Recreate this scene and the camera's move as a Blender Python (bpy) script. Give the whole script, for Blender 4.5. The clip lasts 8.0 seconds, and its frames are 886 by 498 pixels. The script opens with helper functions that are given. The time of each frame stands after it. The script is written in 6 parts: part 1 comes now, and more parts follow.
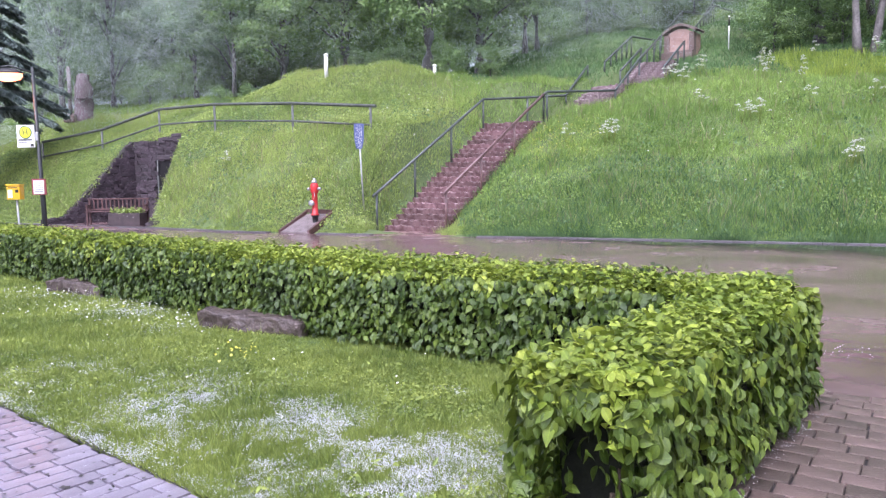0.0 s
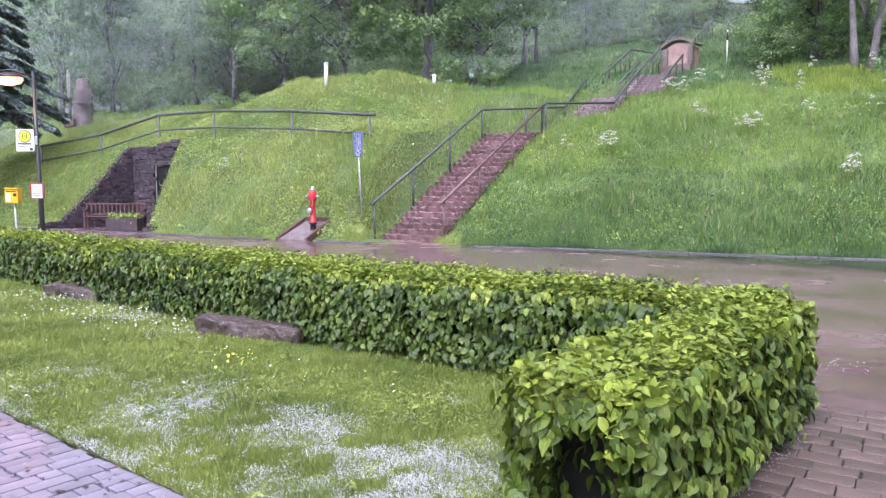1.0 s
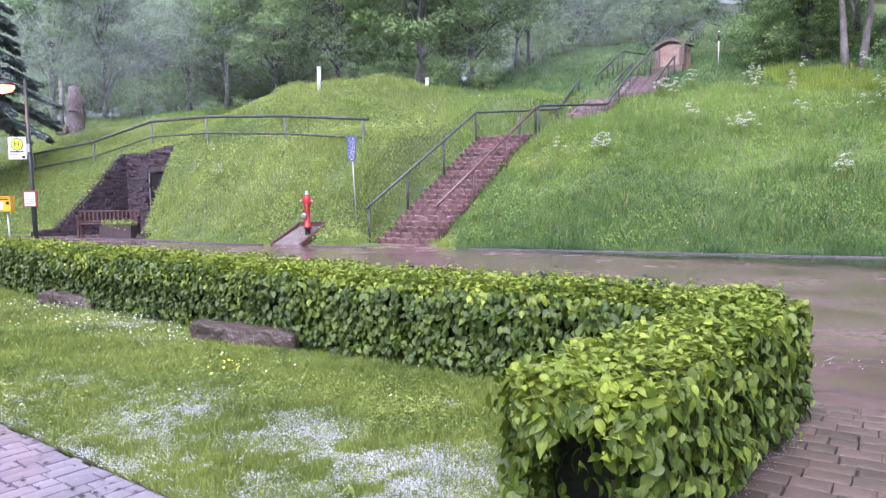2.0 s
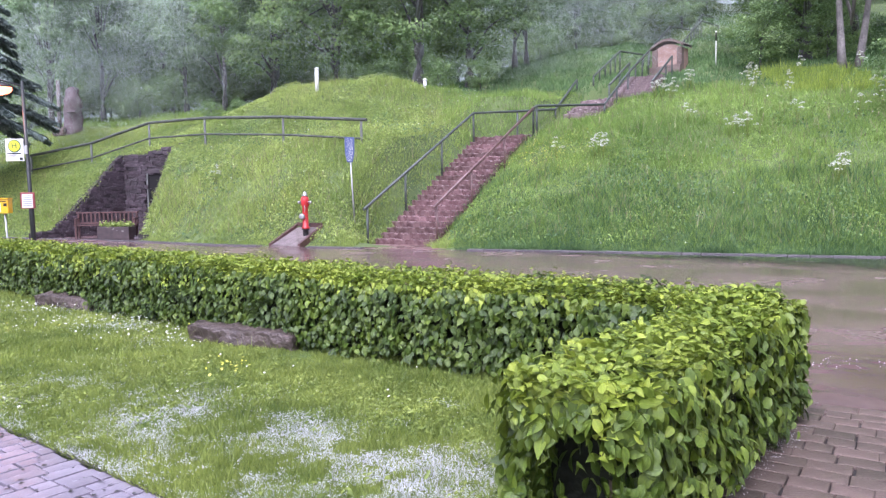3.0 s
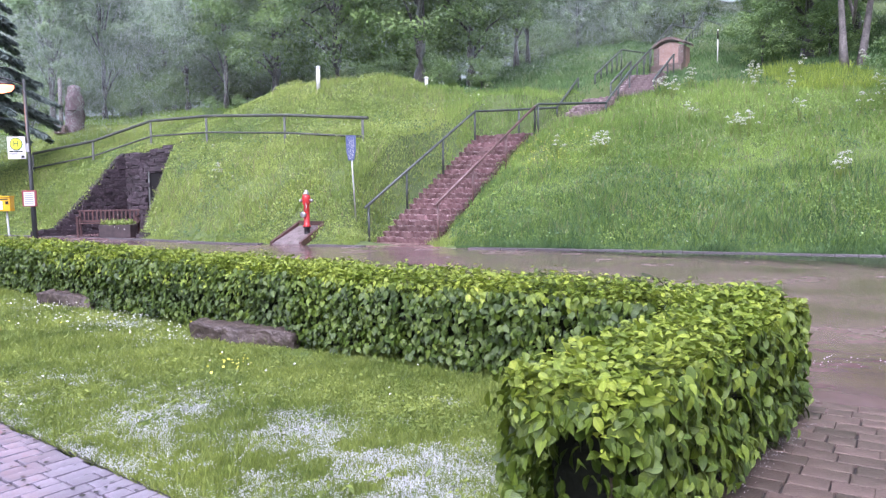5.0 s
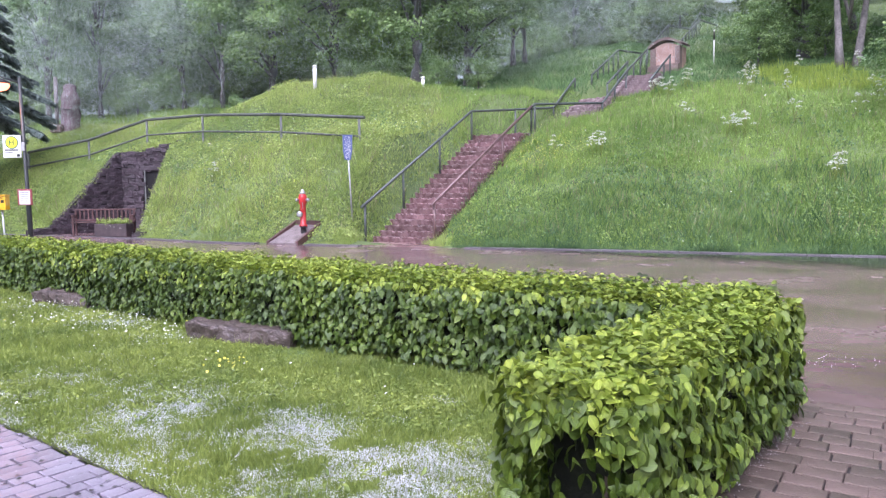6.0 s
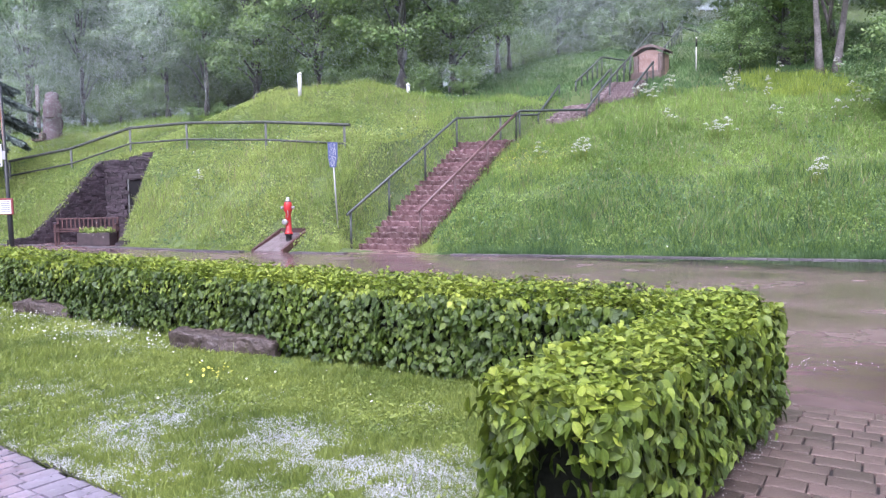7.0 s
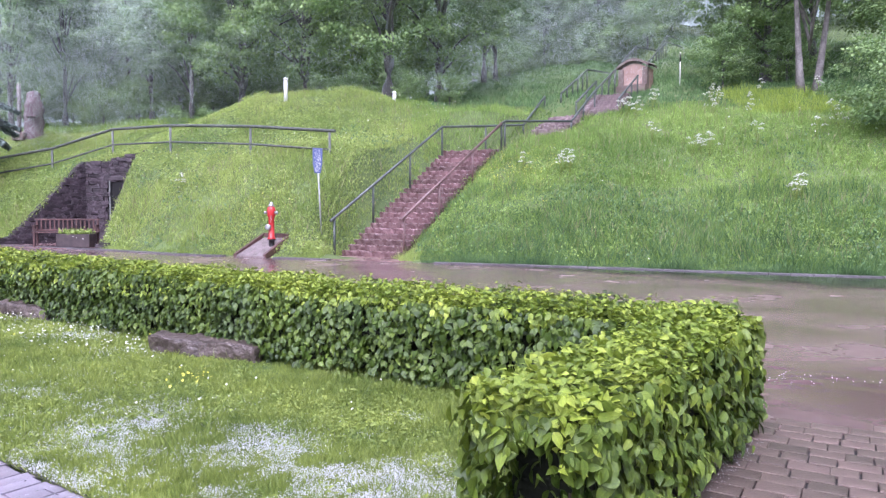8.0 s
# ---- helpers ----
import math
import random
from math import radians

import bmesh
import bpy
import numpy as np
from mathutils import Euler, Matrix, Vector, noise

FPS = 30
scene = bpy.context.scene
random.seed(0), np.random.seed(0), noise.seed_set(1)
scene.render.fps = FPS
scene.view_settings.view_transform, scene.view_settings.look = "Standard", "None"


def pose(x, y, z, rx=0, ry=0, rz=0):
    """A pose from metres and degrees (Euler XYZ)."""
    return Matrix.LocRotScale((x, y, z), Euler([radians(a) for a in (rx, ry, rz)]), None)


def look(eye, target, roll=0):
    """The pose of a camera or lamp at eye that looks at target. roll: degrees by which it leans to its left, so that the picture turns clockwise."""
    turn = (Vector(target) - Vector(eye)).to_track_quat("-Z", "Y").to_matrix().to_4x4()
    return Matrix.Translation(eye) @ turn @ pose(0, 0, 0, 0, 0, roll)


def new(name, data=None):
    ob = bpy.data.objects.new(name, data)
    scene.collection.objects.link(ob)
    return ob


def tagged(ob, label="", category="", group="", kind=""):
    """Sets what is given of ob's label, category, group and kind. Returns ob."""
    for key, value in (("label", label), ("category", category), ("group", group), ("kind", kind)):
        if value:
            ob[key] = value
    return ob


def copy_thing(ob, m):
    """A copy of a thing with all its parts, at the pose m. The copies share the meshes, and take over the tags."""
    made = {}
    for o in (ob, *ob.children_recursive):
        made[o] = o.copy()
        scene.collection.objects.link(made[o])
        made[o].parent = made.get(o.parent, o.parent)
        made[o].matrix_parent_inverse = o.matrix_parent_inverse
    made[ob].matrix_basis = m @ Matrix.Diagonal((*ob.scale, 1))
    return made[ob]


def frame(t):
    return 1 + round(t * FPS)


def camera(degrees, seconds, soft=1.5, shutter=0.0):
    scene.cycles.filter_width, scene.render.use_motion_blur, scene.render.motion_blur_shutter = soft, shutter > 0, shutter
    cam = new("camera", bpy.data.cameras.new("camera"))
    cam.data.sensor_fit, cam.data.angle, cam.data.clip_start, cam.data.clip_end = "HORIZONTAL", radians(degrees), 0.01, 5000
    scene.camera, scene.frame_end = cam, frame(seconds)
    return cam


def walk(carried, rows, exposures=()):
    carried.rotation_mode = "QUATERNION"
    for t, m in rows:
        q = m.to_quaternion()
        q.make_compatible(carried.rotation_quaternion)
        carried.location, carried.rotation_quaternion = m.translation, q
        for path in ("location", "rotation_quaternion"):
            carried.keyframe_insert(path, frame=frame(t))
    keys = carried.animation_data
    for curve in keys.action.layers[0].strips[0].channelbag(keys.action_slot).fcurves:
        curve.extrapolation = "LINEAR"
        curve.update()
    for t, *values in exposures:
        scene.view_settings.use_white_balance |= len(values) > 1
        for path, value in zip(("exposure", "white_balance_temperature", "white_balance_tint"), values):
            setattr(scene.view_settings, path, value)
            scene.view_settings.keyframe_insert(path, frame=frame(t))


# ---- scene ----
cam = camera(63.9, 8.0, soft=1.3)
# seconds, x, y, z, pitch, roll, yaw
PATH = (
    (0.0, 0.000, 0.000, 1.600, -5.30, 0.70, 0.00),
    (0.5, -0.002, -0.013, 1.599, -4.86, 0.42, -0.04),
    (1.0, -0.009, -0.020, 1.598, -4.54, -0.06, -0.17),
    (1.5, -0.010, -0.020, 1.597, -4.35, 0.30, -0.37),
    (3.0, -0.005, -0.024, 1.602, -4.25, 0.75, -0.77),
    (3.5, -0.008, -0.026, 1.600, -4.23, 0.50, -0.72),
    (4.0, -0.010, -0.027, 1.600, -4.25, 0.39, -0.60),
    (4.5, -0.007, -0.027, 1.602, -4.34, 0.66, -0.58),
    (6.0, -0.003, -0.038, 1.598, -4.40, 0.57, -0.94),
    (6.5, 0.002, -0.038, 1.601, -4.34, 0.79, -1.54),
    (7.0, 0.011, -0.038, 1.601, -3.87, 0.89, -2.06),
    (7.5, 0.010, -0.051, 1.604, -3.85, 0.15, -2.63),
    (8.0, 0.005, -0.053, 1.607, -3.23, -0.25, -3.35),
)
walk(cam, [(t, pose(x, y, z, 90 + p, r, w)) for t, x, y, z, p, r, w in PATH],
     exposures=[(0.0, 0.94, 5580, 28), (7.5, 0.94, 5560, 29), (8.0, 1.05, 5500, 30)])

# ---- light: an overcast, rainy evening ----
world = bpy.data.worlds.new("overcast_sky")
scene.world = world
world.use_nodes = True
wn = world.node_tree
sky = wn.nodes.new("ShaderNodeTexSky")
sky.sky_type = "NISHITA"
sky.sun_disc = False
sky.sun_elevation, sky.sun_rotation = radians(56), radians(201)
sky.air_density, sky.dust_density, sky.ozone_density = 1.0, 6.0, 1.0
grey = wn.nodes.new("ShaderNodeHueSaturation")
grey.inputs["Saturation"].default_value = 0.35
wn.links.new(sky.outputs[0], grey.inputs["Color"])
wn.links.new(grey.outputs[0], wn.nodes["Background"].inputs[0])
wn.nodes["Background"].inputs[1].default_value = 0.15
sun = new("sun", bpy.data.lights.new("sun", "SUN"))
sun.data.energy, sun.data.angle, sun.data.color = 1.35, radians(60), (1.0, 0.985, 0.97)
sun.matrix_world = look((-10, -14, 40), (0, 12, 0))


# ---- materials ----
def rgba(c):
    return (c[0], c[1], c[2], 1.0)


def surface(name, a, b, scale=3.0, rough=0.6, bump=0.2, fine=40.0, vary=0.0, island=0.0, spec=0.5, metal=0.0, rough2=None, translucent=0.0, coarse_bump=0.0, haze_sheen=0.0, veins=False):
    """A material of two colours mixed by coarse and fine noise, with relief and changes from piece to piece."""
    m = bpy.data.materials.new(name)
    m.use_nodes = True
    nt = m.node_tree
    n, link = nt.nodes, nt.links.new
    bsdf = n["Principled BSDF"]
    co = n.new("ShaderNodeTexCoord").outputs["Object"]
    if island < 0:
        co = n.new("ShaderNodeNewGeometry").outputs["Position"]
    n1, n2 = n.new("ShaderNodeTexNoise"), n.new("ShaderNodeTexNoise")
    for node, s, det in ((n1, scale, 5.0), (n2, fine, 3.0)):
        node.inputs["Scale"].default_value = s
        node.inputs["Detail"].default_value = det
        link(co, node.inputs["Vector"])
    add = n.new("ShaderNodeMath")
    add.operation = "MULTIPLY_ADD"
    add.inputs[1].default_value = 0.45
    link(n2.outputs["Fac"], add.inputs[0])
    link(n1.outputs["Fac"], add.inputs[2])
    ramp = n.new("ShaderNodeValToRGB")
    ramp.color_ramp.elements[0].position, ramp.color_ramp.elements[1].position = 0.5, 0.95
    ramp.color_ramp.elements[0].color, ramp.color_ramp.elements[1].color = rgba(a), rgba(b)
    link(add.outputs[0], ramp.inputs[0])
    col = ramp.outputs[0]
    for amount, source in ((vary, "object"), (max(island, 0), "island")):
        if amount > 0:
            rnd = n.new("ShaderNodeObjectInfo").outputs["Random"] if source == "object" else n.new("ShaderNodeNewGeometry").outputs["Random Per Island"]
            mp = n.new("ShaderNodeMapRange")
            mp.inputs["To Min"].default_value, mp.inputs["To Max"].default_value = 1 - amount, 1 + amount
            link(rnd, mp.inputs["Value"])
            hsv = n.new("ShaderNodeHueSaturation")
            link(mp.outputs[0], hsv.inputs["Value"])
            mh = n.new("ShaderNodeMapRange")
            mh.inputs["To Min"].default_value, mh.inputs["To Max"].default_value = 0.5 + 0.035 * amount, 0.5 - 0.035 * amount
            link(rnd, mh.inputs["Value"])
            link(mh.outputs[0], hsv.inputs["Hue"])
            link(col, hsv.inputs["Color"])
            col = hsv.outputs[0]
    if veins:
        # ribs that run aslant from the midrib of each leaf
        sep = n.new("ShaderNodeSeparateXYZ")
        link(n.new("ShaderNodeTexCoord").outputs["UV"], sep.inputs[0])

        def calc(op, a, b=0.0):
            node = n.new("ShaderNodeMath")
            node.operation = op
            for k, q in enumerate((a, b)):
                if isinstance(q, float):
                    node.inputs[k].default_value = q
                else:
                    link(q, node.inputs[k])
            return node.outputs[0]

        away = calc("ABSOLUTE", sep.outputs[0])
        rib = calc("SINE", calc("MULTIPLY", calc("SUBTRACT", sep.outputs[1], calc("MULTIPLY", away, 0.9)), 58.0))
        rib = calc("MULTIPLY_ADD", rib, 0.5)
        mid_rib = calc("LESS_THAN", away, 0.018)
        pale = n.new("ShaderNodeHueSaturation")
        link(col, pale.inputs["Color"])
        link(calc("ADD", calc("MULTIPLY", rib, 0.16), calc("ADD", calc("MULTIPLY", mid_rib, 0.3), 0.92)), pale.inputs["Value"])
        col = pale.outputs[0]
    link(col, bsdf.inputs["Base Color"])
    mr = n.new("ShaderNodeMapRange")
    mr.inputs["From Min"].default_value, mr.inputs["From Max"].default_value = 0.35, 0.65
    mr.inputs["To Min"].default_value, mr.inputs["To Max"].default_value = rough, rough if rough2 is None else rough2
    link(n1.outputs["Fac"], mr.inputs["Value"])
    link(mr.outputs[0], bsdf.inputs["Roughness"])
    bsdf.inputs["Specular IOR Level"].default_value = spec
    bsdf.inputs["Metallic"].default_value = metal
    # bluish sheen that puts haze into leaf and bark colour
    if haze_sheen > 0:
        bsdf.inputs["Sheen Weight"].default_value, bsdf.inputs["Sheen Roughness"].default_value = haze_sheen, 0.6
        bsdf.inputs["Sheen Tint"].default_value = (0.86, 0.92, 1.0, 1)
    if bump > 0:
        bp = n.new("ShaderNodeBump")
        bp.inputs["Strength"].default_value, bp.inputs["Distance"].default_value = bump, 0.02
        link(n2.outputs["Fac"], bp.inputs["Height"])
        if coarse_bump > 0:
            bq = n.new("ShaderNodeBump")
            bq.inputs["Strength"].default_value, bq.inputs["Distance"].default_value = coarse_bump, 0.08
            link(n1.outputs["Fac"], bq.inputs["Height"])
            link(bq.outputs[0], bp.inputs["Normal"])
        if veins:
            br = n.new("ShaderNodeBump")
            br.inputs["Strength"].default_value, br.inputs["Distance"].default_value = 0.35, 0.004
            link(rib, br.inputs["Height"])
            link(br.outputs[0], bp.inputs["Normal"])
        link(bp.outputs[0], bsdf.inputs["Normal"])
    if translucent > 0:
        tr = n.new("ShaderNodeBsdfTranslucent")
        link(col, tr.inputs["Color"])
        mix = n.new("ShaderNodeMixShader")
        mix.inputs[0].default_value = translucent
        link(bsdf.outputs[0], mix.inputs[1])
        link(tr.outputs[0], mix.inputs[2])
        link(mix.outputs[0], n["Material Output"].inputs["Surface"])
    return m


GRASS_SOIL = surface("grass_soil", (0.06, 0.09, 0.028), (0.11, 0.155, 0.045), 0.6, 0.9, 0.5, 14)
LAWN_SOIL = surface("lawn_soil", (0.06, 0.10, 0.025), (0.11, 0.17, 0.04), 1.3, 0.85, 0.5, 45)
LAWN_BLADE = surface("lawn_blade", (0.130, 0.195, 0.034), (0.325, 0.395, 0.085), 0.9, 0.45, 0, 6, island=0.35, translucent=0.3)
DRY_BLADE = surface("dry_meadow_blade", (0.20, 0.295, 0.065), (0.425, 0.515, 0.145), 0.22, 0.5, 0, 1.7, island=0.25, translucent=0.38)
MEADOW_BLADE = surface("meadow_blade", (0.15, 0.26, 0.052), (0.335, 0.475, 0.115), 0.22, 0.5, 0, 1.7, island=0.28, translucent=0.35)
SEED_HEAD = surface("seed_head", (0.22, 0.20, 0.10), (0.34, 0.31, 0.18), 1, 0.8, 0, 6, island=0.3)
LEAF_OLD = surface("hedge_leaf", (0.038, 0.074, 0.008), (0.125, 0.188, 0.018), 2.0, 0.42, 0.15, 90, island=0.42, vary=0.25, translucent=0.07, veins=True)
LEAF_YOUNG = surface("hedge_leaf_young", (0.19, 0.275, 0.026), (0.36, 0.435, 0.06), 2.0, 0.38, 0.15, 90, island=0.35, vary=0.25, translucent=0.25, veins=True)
VERGE_BLADE = surface("verge_blade", (0.065, 0.14, 0.05), (0.16, 0.27, 0.095), 0.5, 0.5, 0, 2, island=0.3, translucent=0.25)
HEDGE_SHADE = surface("hedge_shade", (0.004, 0.006, 0.003), (0.012, 0.015, 0.006), 8, 0.95, 0.6, 40)
TWIG = surface("twig", (0.06, 0.045, 0.03), (0.12, 0.09, 0.06), 10, 0.8, 0.4, 60)
BARK = surface("bark", (0.06, 0.055, 0.055), (0.13, 0.12, 0.115), 2.5, 0.85, 0.8, 18, haze_sheen=0.4)
BARK_PALE = surface("bark_pale", (0.115, 0.105, 0.10), (0.28, 0.255, 0.24), 3.5, 0.85, 0.9, 14, coarse_bump=0.5)
MAPLE_LEAF = surface("maple_leaf", (0.12, 0.22, 0.075), (0.37, 0.51, 0.175), 0.45, 0.45, 0, 3, island=0.2, translucent=0.35, haze_sheen=0.2)
# leaves of the wood: haze is put into their pale colours
HAZY_PALE_LEAF = surface("hazy_pale_leaf", (0.15, 0.255, 0.115), (0.33, 0.455, 0.21), 0.5, 0.45, 0, 4, island=0.22, translucent=0.4, haze_sheen=0.4)
HAZY_DARK_LEAF = surface("hazy_dark_leaf", (0.12, 0.205, 0.10), (0.27, 0.37, 0.18), 0.5, 0.42, 0, 4, island=0.22, translucent=0.4, haze_sheen=0.4)
# needles paled to a bluish grey for the haze before the spruce
HAZY_NEEDLE = surface("needle", (0.11, 0.15, 0.135), (0.22, 0.275, 0.245), 1.0, 0.6, 0, 8, island=0.3, spec=0.2)
MUD_WATER = surface("muddy_water", (0.108, 0.069, 0.066), (0.215, 0.148, 0.143), 0.6, 0.10, 0.12, 5, rough2=0.30, coarse_bump=0.08)
KERB = surface("kerb_concrete", (0.06, 0.056, 0.06), (0.125, 0.114, 0.12), 3, 0.4, 0.4, 60, vary=0.2)
PAVER_GREY = surface("patio_paver", (0.20, 0.178, 0.213), (0.30, 0.268, 0.315), 3, 0.06, 0.10, 70, vary=0.14, rough2=0.3)
PAVER_BROWN = surface("path_paver", (0.072, 0.052, 0.042), (0.165, 0.122, 0.10), 2.2, 0.25, 0.35, 60, vary=0.3, rough2=0.55)
JOINT = surface("joint_soil", (0.02, 0.018, 0.016), (0.05, 0.045, 0.04), 6, 0.6, 0.4, 60)
HAIL = surface("hail_ice", (0.70, 0.71, 0.74), (0.80, 0.80, 0.82), 5, 0.3, 0, 50)
SANDSTONE = surface("red_sandstone", (0.10, 0.058, 0.057), (0.225, 0.142, 0.138), 4.0, 0.12, 0.7, 14, vary=0.3, rough2=0.4, coarse_bump=0.35)
# upper flights: haze and sky reflection put into a greyer stone colour
SANDSTONE_HAZED = surface("hazed_sandstone", (0.15, 0.11, 0.11), (0.30, 0.235, 0.23), 4.0, 0.12, 0.7, 14, vary=0.16, rough2=0.4, coarse_bump=0.35)
BUNKER_STONE = surface("bunker_stone", (0.028, 0.020, 0.025), (0.085, 0.062, 0.070), 3, 0.45, 0.7, 22, vary=0.4, coarse_bump=0.5)
MUD = surface("wet_mud", (0.15, 0.088, 0.08), (0.27, 0.175, 0.16), 1.6, 0.12, 0.5, 18, rough2=0.45, coarse_bump=0.3)
MORTAR = surface("dark_mortar", (0.022, 0.019, 0.018), (0.05, 0.042, 0.04), 5, 0.85, 0.6, 40)
DOORWAY_SHADE = surface("doorway_shade", (0.002, 0.002, 0.002), (0.005, 0.004, 0.004), 4, 0.8, 0.2, 30)
RAIL_PAINT = surface("rail_green_grey", (0.042, 0.052, 0.048), (0.10, 0.115, 0.105), 4, 0.4, 0.2, 50)
LAMP_PAINT = surface("lamp_post_paint", (0.022, 0.026, 0.026), (0.05, 0.055, 0.052), 4, 0.4, 0.2, 50)
RAIL_RUSTY = surface("rail_red_brown", (0.095, 0.052, 0.048), (0.21, 0.125, 0.117), 4, 0.3, 0.2, 50)
PAD_GRAVEL = surface("pad_gravel", (0.12, 0.095, 0.09), (0.26, 0.215, 0.21), 5, 0.4, 0.8, 40)
FENCE_WOOD = surface("fence_wood", (0.042, 0.052, 0.043), (0.11, 0.12, 0.10), 5, 0.6, 0.4, 40)
FENCE_STEEL = surface("fence_steel", (0.12, 0.13, 0.12), (0.22, 0.23, 0.215), 5, 0.45, 0.2, 40, metal=0.3)
RED_PAINT = surface("hydrant_red", (0.45, 0.025, 0.025), (0.58, 0.045, 0.045), 4, 0.28, 0.1, 50)
CAP_SILVER = surface("cap_aluminium", (0.36, 0.36, 0.36), (0.5, 0.5, 0.5), 6, 0.4, 0.15, 60, metal=0.6)
BLACK_IRON = surface("black_iron", (0.02, 0.018, 0.018), (0.05, 0.045, 0.045), 6, 0.45, 0.2, 60, metal=0.3)
GALV = surface("galvanised_pole", (0.42, 0.43, 0.43), (0.58, 0.58, 0.58), 5, 0.4, 0.1, 60, metal=0.4)
WHITE_PAINT = surface("white_paint", (0.74, 0.74, 0.72), (0.84, 0.84, 0.82), 4, 0.4, 0.1, 40)
YELLOW_PAINT = surface("post_yellow", (0.75, 0.42, 0.012), (0.86, 0.50, 0.02), 4, 0.3, 0.05, 40)
SIGN_YELLOW = surface("sign_yellow", (0.72, 0.62, 0.03), (0.80, 0.70, 0.05), 4, 0.35, 0, 40)
SIGN_GREEN = surface("sign_green", (0.02, 0.14, 0.05), (0.03, 0.18, 0.07), 4, 0.35, 0, 40)
SIGN_BLUE = surface("sign_blue", (0.06, 0.085, 0.20), (0.11, 0.14, 0.28), 9, 0.35, 0, 60)
RED_FRAME = surface("red_frame", (0.24, 0.05, 0.055), (0.34, 0.08, 0.08), 4, 0.4, 0.1, 40)
BENCH_WOOD = surface("bench_wood", (0.06, 0.03, 0.028), (0.125, 0.066, 0.06), 6, 0.4, 0.3, 50, vary=0.12)
TROUGH = surface("trough_stone", (0.035, 0.025, 0.026), (0.085, 0.062, 0.06), 4, 0.6, 0.6, 30)
SHRINE_STONE = surface("shrine_sandstone", (0.30, 0.19, 0.16), (0.46, 0.32, 0.27), 2.5, 0.55, 0.4, 24)
SHRINE_DARK = surface("shrine_weathered", (0.12, 0.085, 0.075), (0.22, 0.165, 0.145), 3, 0.6, 0.5, 24)
CARVED_WOOD = surface("carved_wood", (0.085, 0.06, 0.066), (0.19, 0.14, 0.15), 3, 0.7, 0.6, 16)
BOULDER = surface("boulder_stone", (0.042, 0.031, 0.028), (0.135, 0.105, 0.092), 5, 0.4, 0.8, 30, coarse_bump=0.8)
UMBEL = surface("umbel_white", (0.62, 0.64, 0.55), (0.78, 0.79, 0.72), 5, 0.7, 0, 30)
BUTTERCUP = surface("buttercup", (0.50, 0.50, 0.04), (0.66, 0.63, 0.08), 5, 0.5, 0, 30)
# pale colour of the slivers that imitate haze before the trees
HAZE_STRAND = surface("haze_strand", (0.74, 0.82, 0.81), (0.80, 0.88, 0.87), 1, 0.6, 0, 5, translucent=0.5)
LAMP_GLASS = bpy.data.materials.new("lamp_glow")
LAMP_GLASS.use_nodes = True
LAMP_GLASS.node_tree.nodes["Principled BSDF"].inputs["Base Color"].default_value = (0.8, 0.32, 0.13, 1)
LAMP_GLASS.node_tree.nodes["Principled BSDF"].inputs["Emission Color"].default_value = (1.0, 0.28, 0.11, 1)
LAMP_GLASS.node_tree.nodes["Principled BSDF"].inputs["Emission Strength"].default_value = 2.6


# ---- mesh helpers ----
rng = np.random.default_rng(7)


def fast_mesh(name, verts, faces, material, smooth=False, uv=None):
    """A mesh from numpy arrays; all faces have the same number of corners."""
    me = bpy.data.meshes.new(name)
    verts, faces = np.asarray(verts, np.float32), np.asarray(faces, np.int32)
    k = faces.shape[1]
    me.vertices.add(len(verts))
    me.vertices.foreach_set("co", verts.ravel())
    me.loops.add(faces.size)
    me.loops.foreach_set("vertex_index", faces.ravel())
    me.polygons.add(len(faces))
    me.polygons.foreach_set("loop_start", np.arange(len(faces), dtype=np.int32) * k)
    if smooth:
        me.polygons.foreach_set("use_smooth", np.ones(len(faces), bool))
    if uv is not None:
        uv = np.tile(np.asarray(uv, np.float32), (len(verts) // len(uv), 1))
        me.uv_layers.new(name="leaf").data.foreach_set("uv", uv[faces.ravel()].ravel())
    me.update(calc_edges=True)
    me.materials.append(material)
    return me


def empty(name, x=0.0, y=0.0, z=0.0, turn=0.0):
    ob = new(name)
    ob.empty_display_size = 0.2
    ob.matrix_world = pose(x, y, z, 0, 0, turn)
    return ob


def under(ob, parent):
    """Makes ob a part; its coordinates are those of its parent."""
    ob.parent = parent
    return ob


def part(name, bm, material, parent, label="", smooth=False):
    """Links a bmesh as one mesh object under a thing or a part."""
    me = bpy.data.meshes.new(name)
    bm.to_mesh(me)
    bm.free()
    me.materials.append(material)
    if smooth:
        for p in me.polygons:
            p.use_smooth = True
    ob = new(name, me)
    if parent is not None:
        ob.parent = parent
    if label:
        tagged(ob, label)
    return ob


def piece(name, me, parent, m=None, label=""):
    ob = new(name, me)
    if parent is not None:
        ob.parent = parent
    if m is not None:
        ob.matrix_basis = m
    if label:
        tagged(ob, label)
    return ob


def box(bm, x0, y0, z0, x1, y1, z1, bevel=0.0, m=None):
    """Adds a box, its edges bevelled, to a bmesh."""
    r = bmesh.ops.create_cube(bm, size=1.0)
    vs = r["verts"]
    bmesh.ops.scale(bm, vec=(x1 - x0, y1 - y0, z1 - z0), verts=vs)
    bmesh.ops.translate(bm, vec=((x0 + x1) / 2, (y0 + y1) / 2, (z0 + z1) / 2), verts=vs)
    if bevel > 0:
        es = list({e for v in vs for e in v.link_edges})
        r = bmesh.ops.bevel(bm, geom=es, offset=bevel, segments=2, affect="EDGES", profile=0.6)
        vs = list({v for v in r["verts"]} | {v for v in vs if v.is_valid})
    if m is not None:
        bmesh.ops.transform(bm, matrix=m, verts=vs)
    return vs


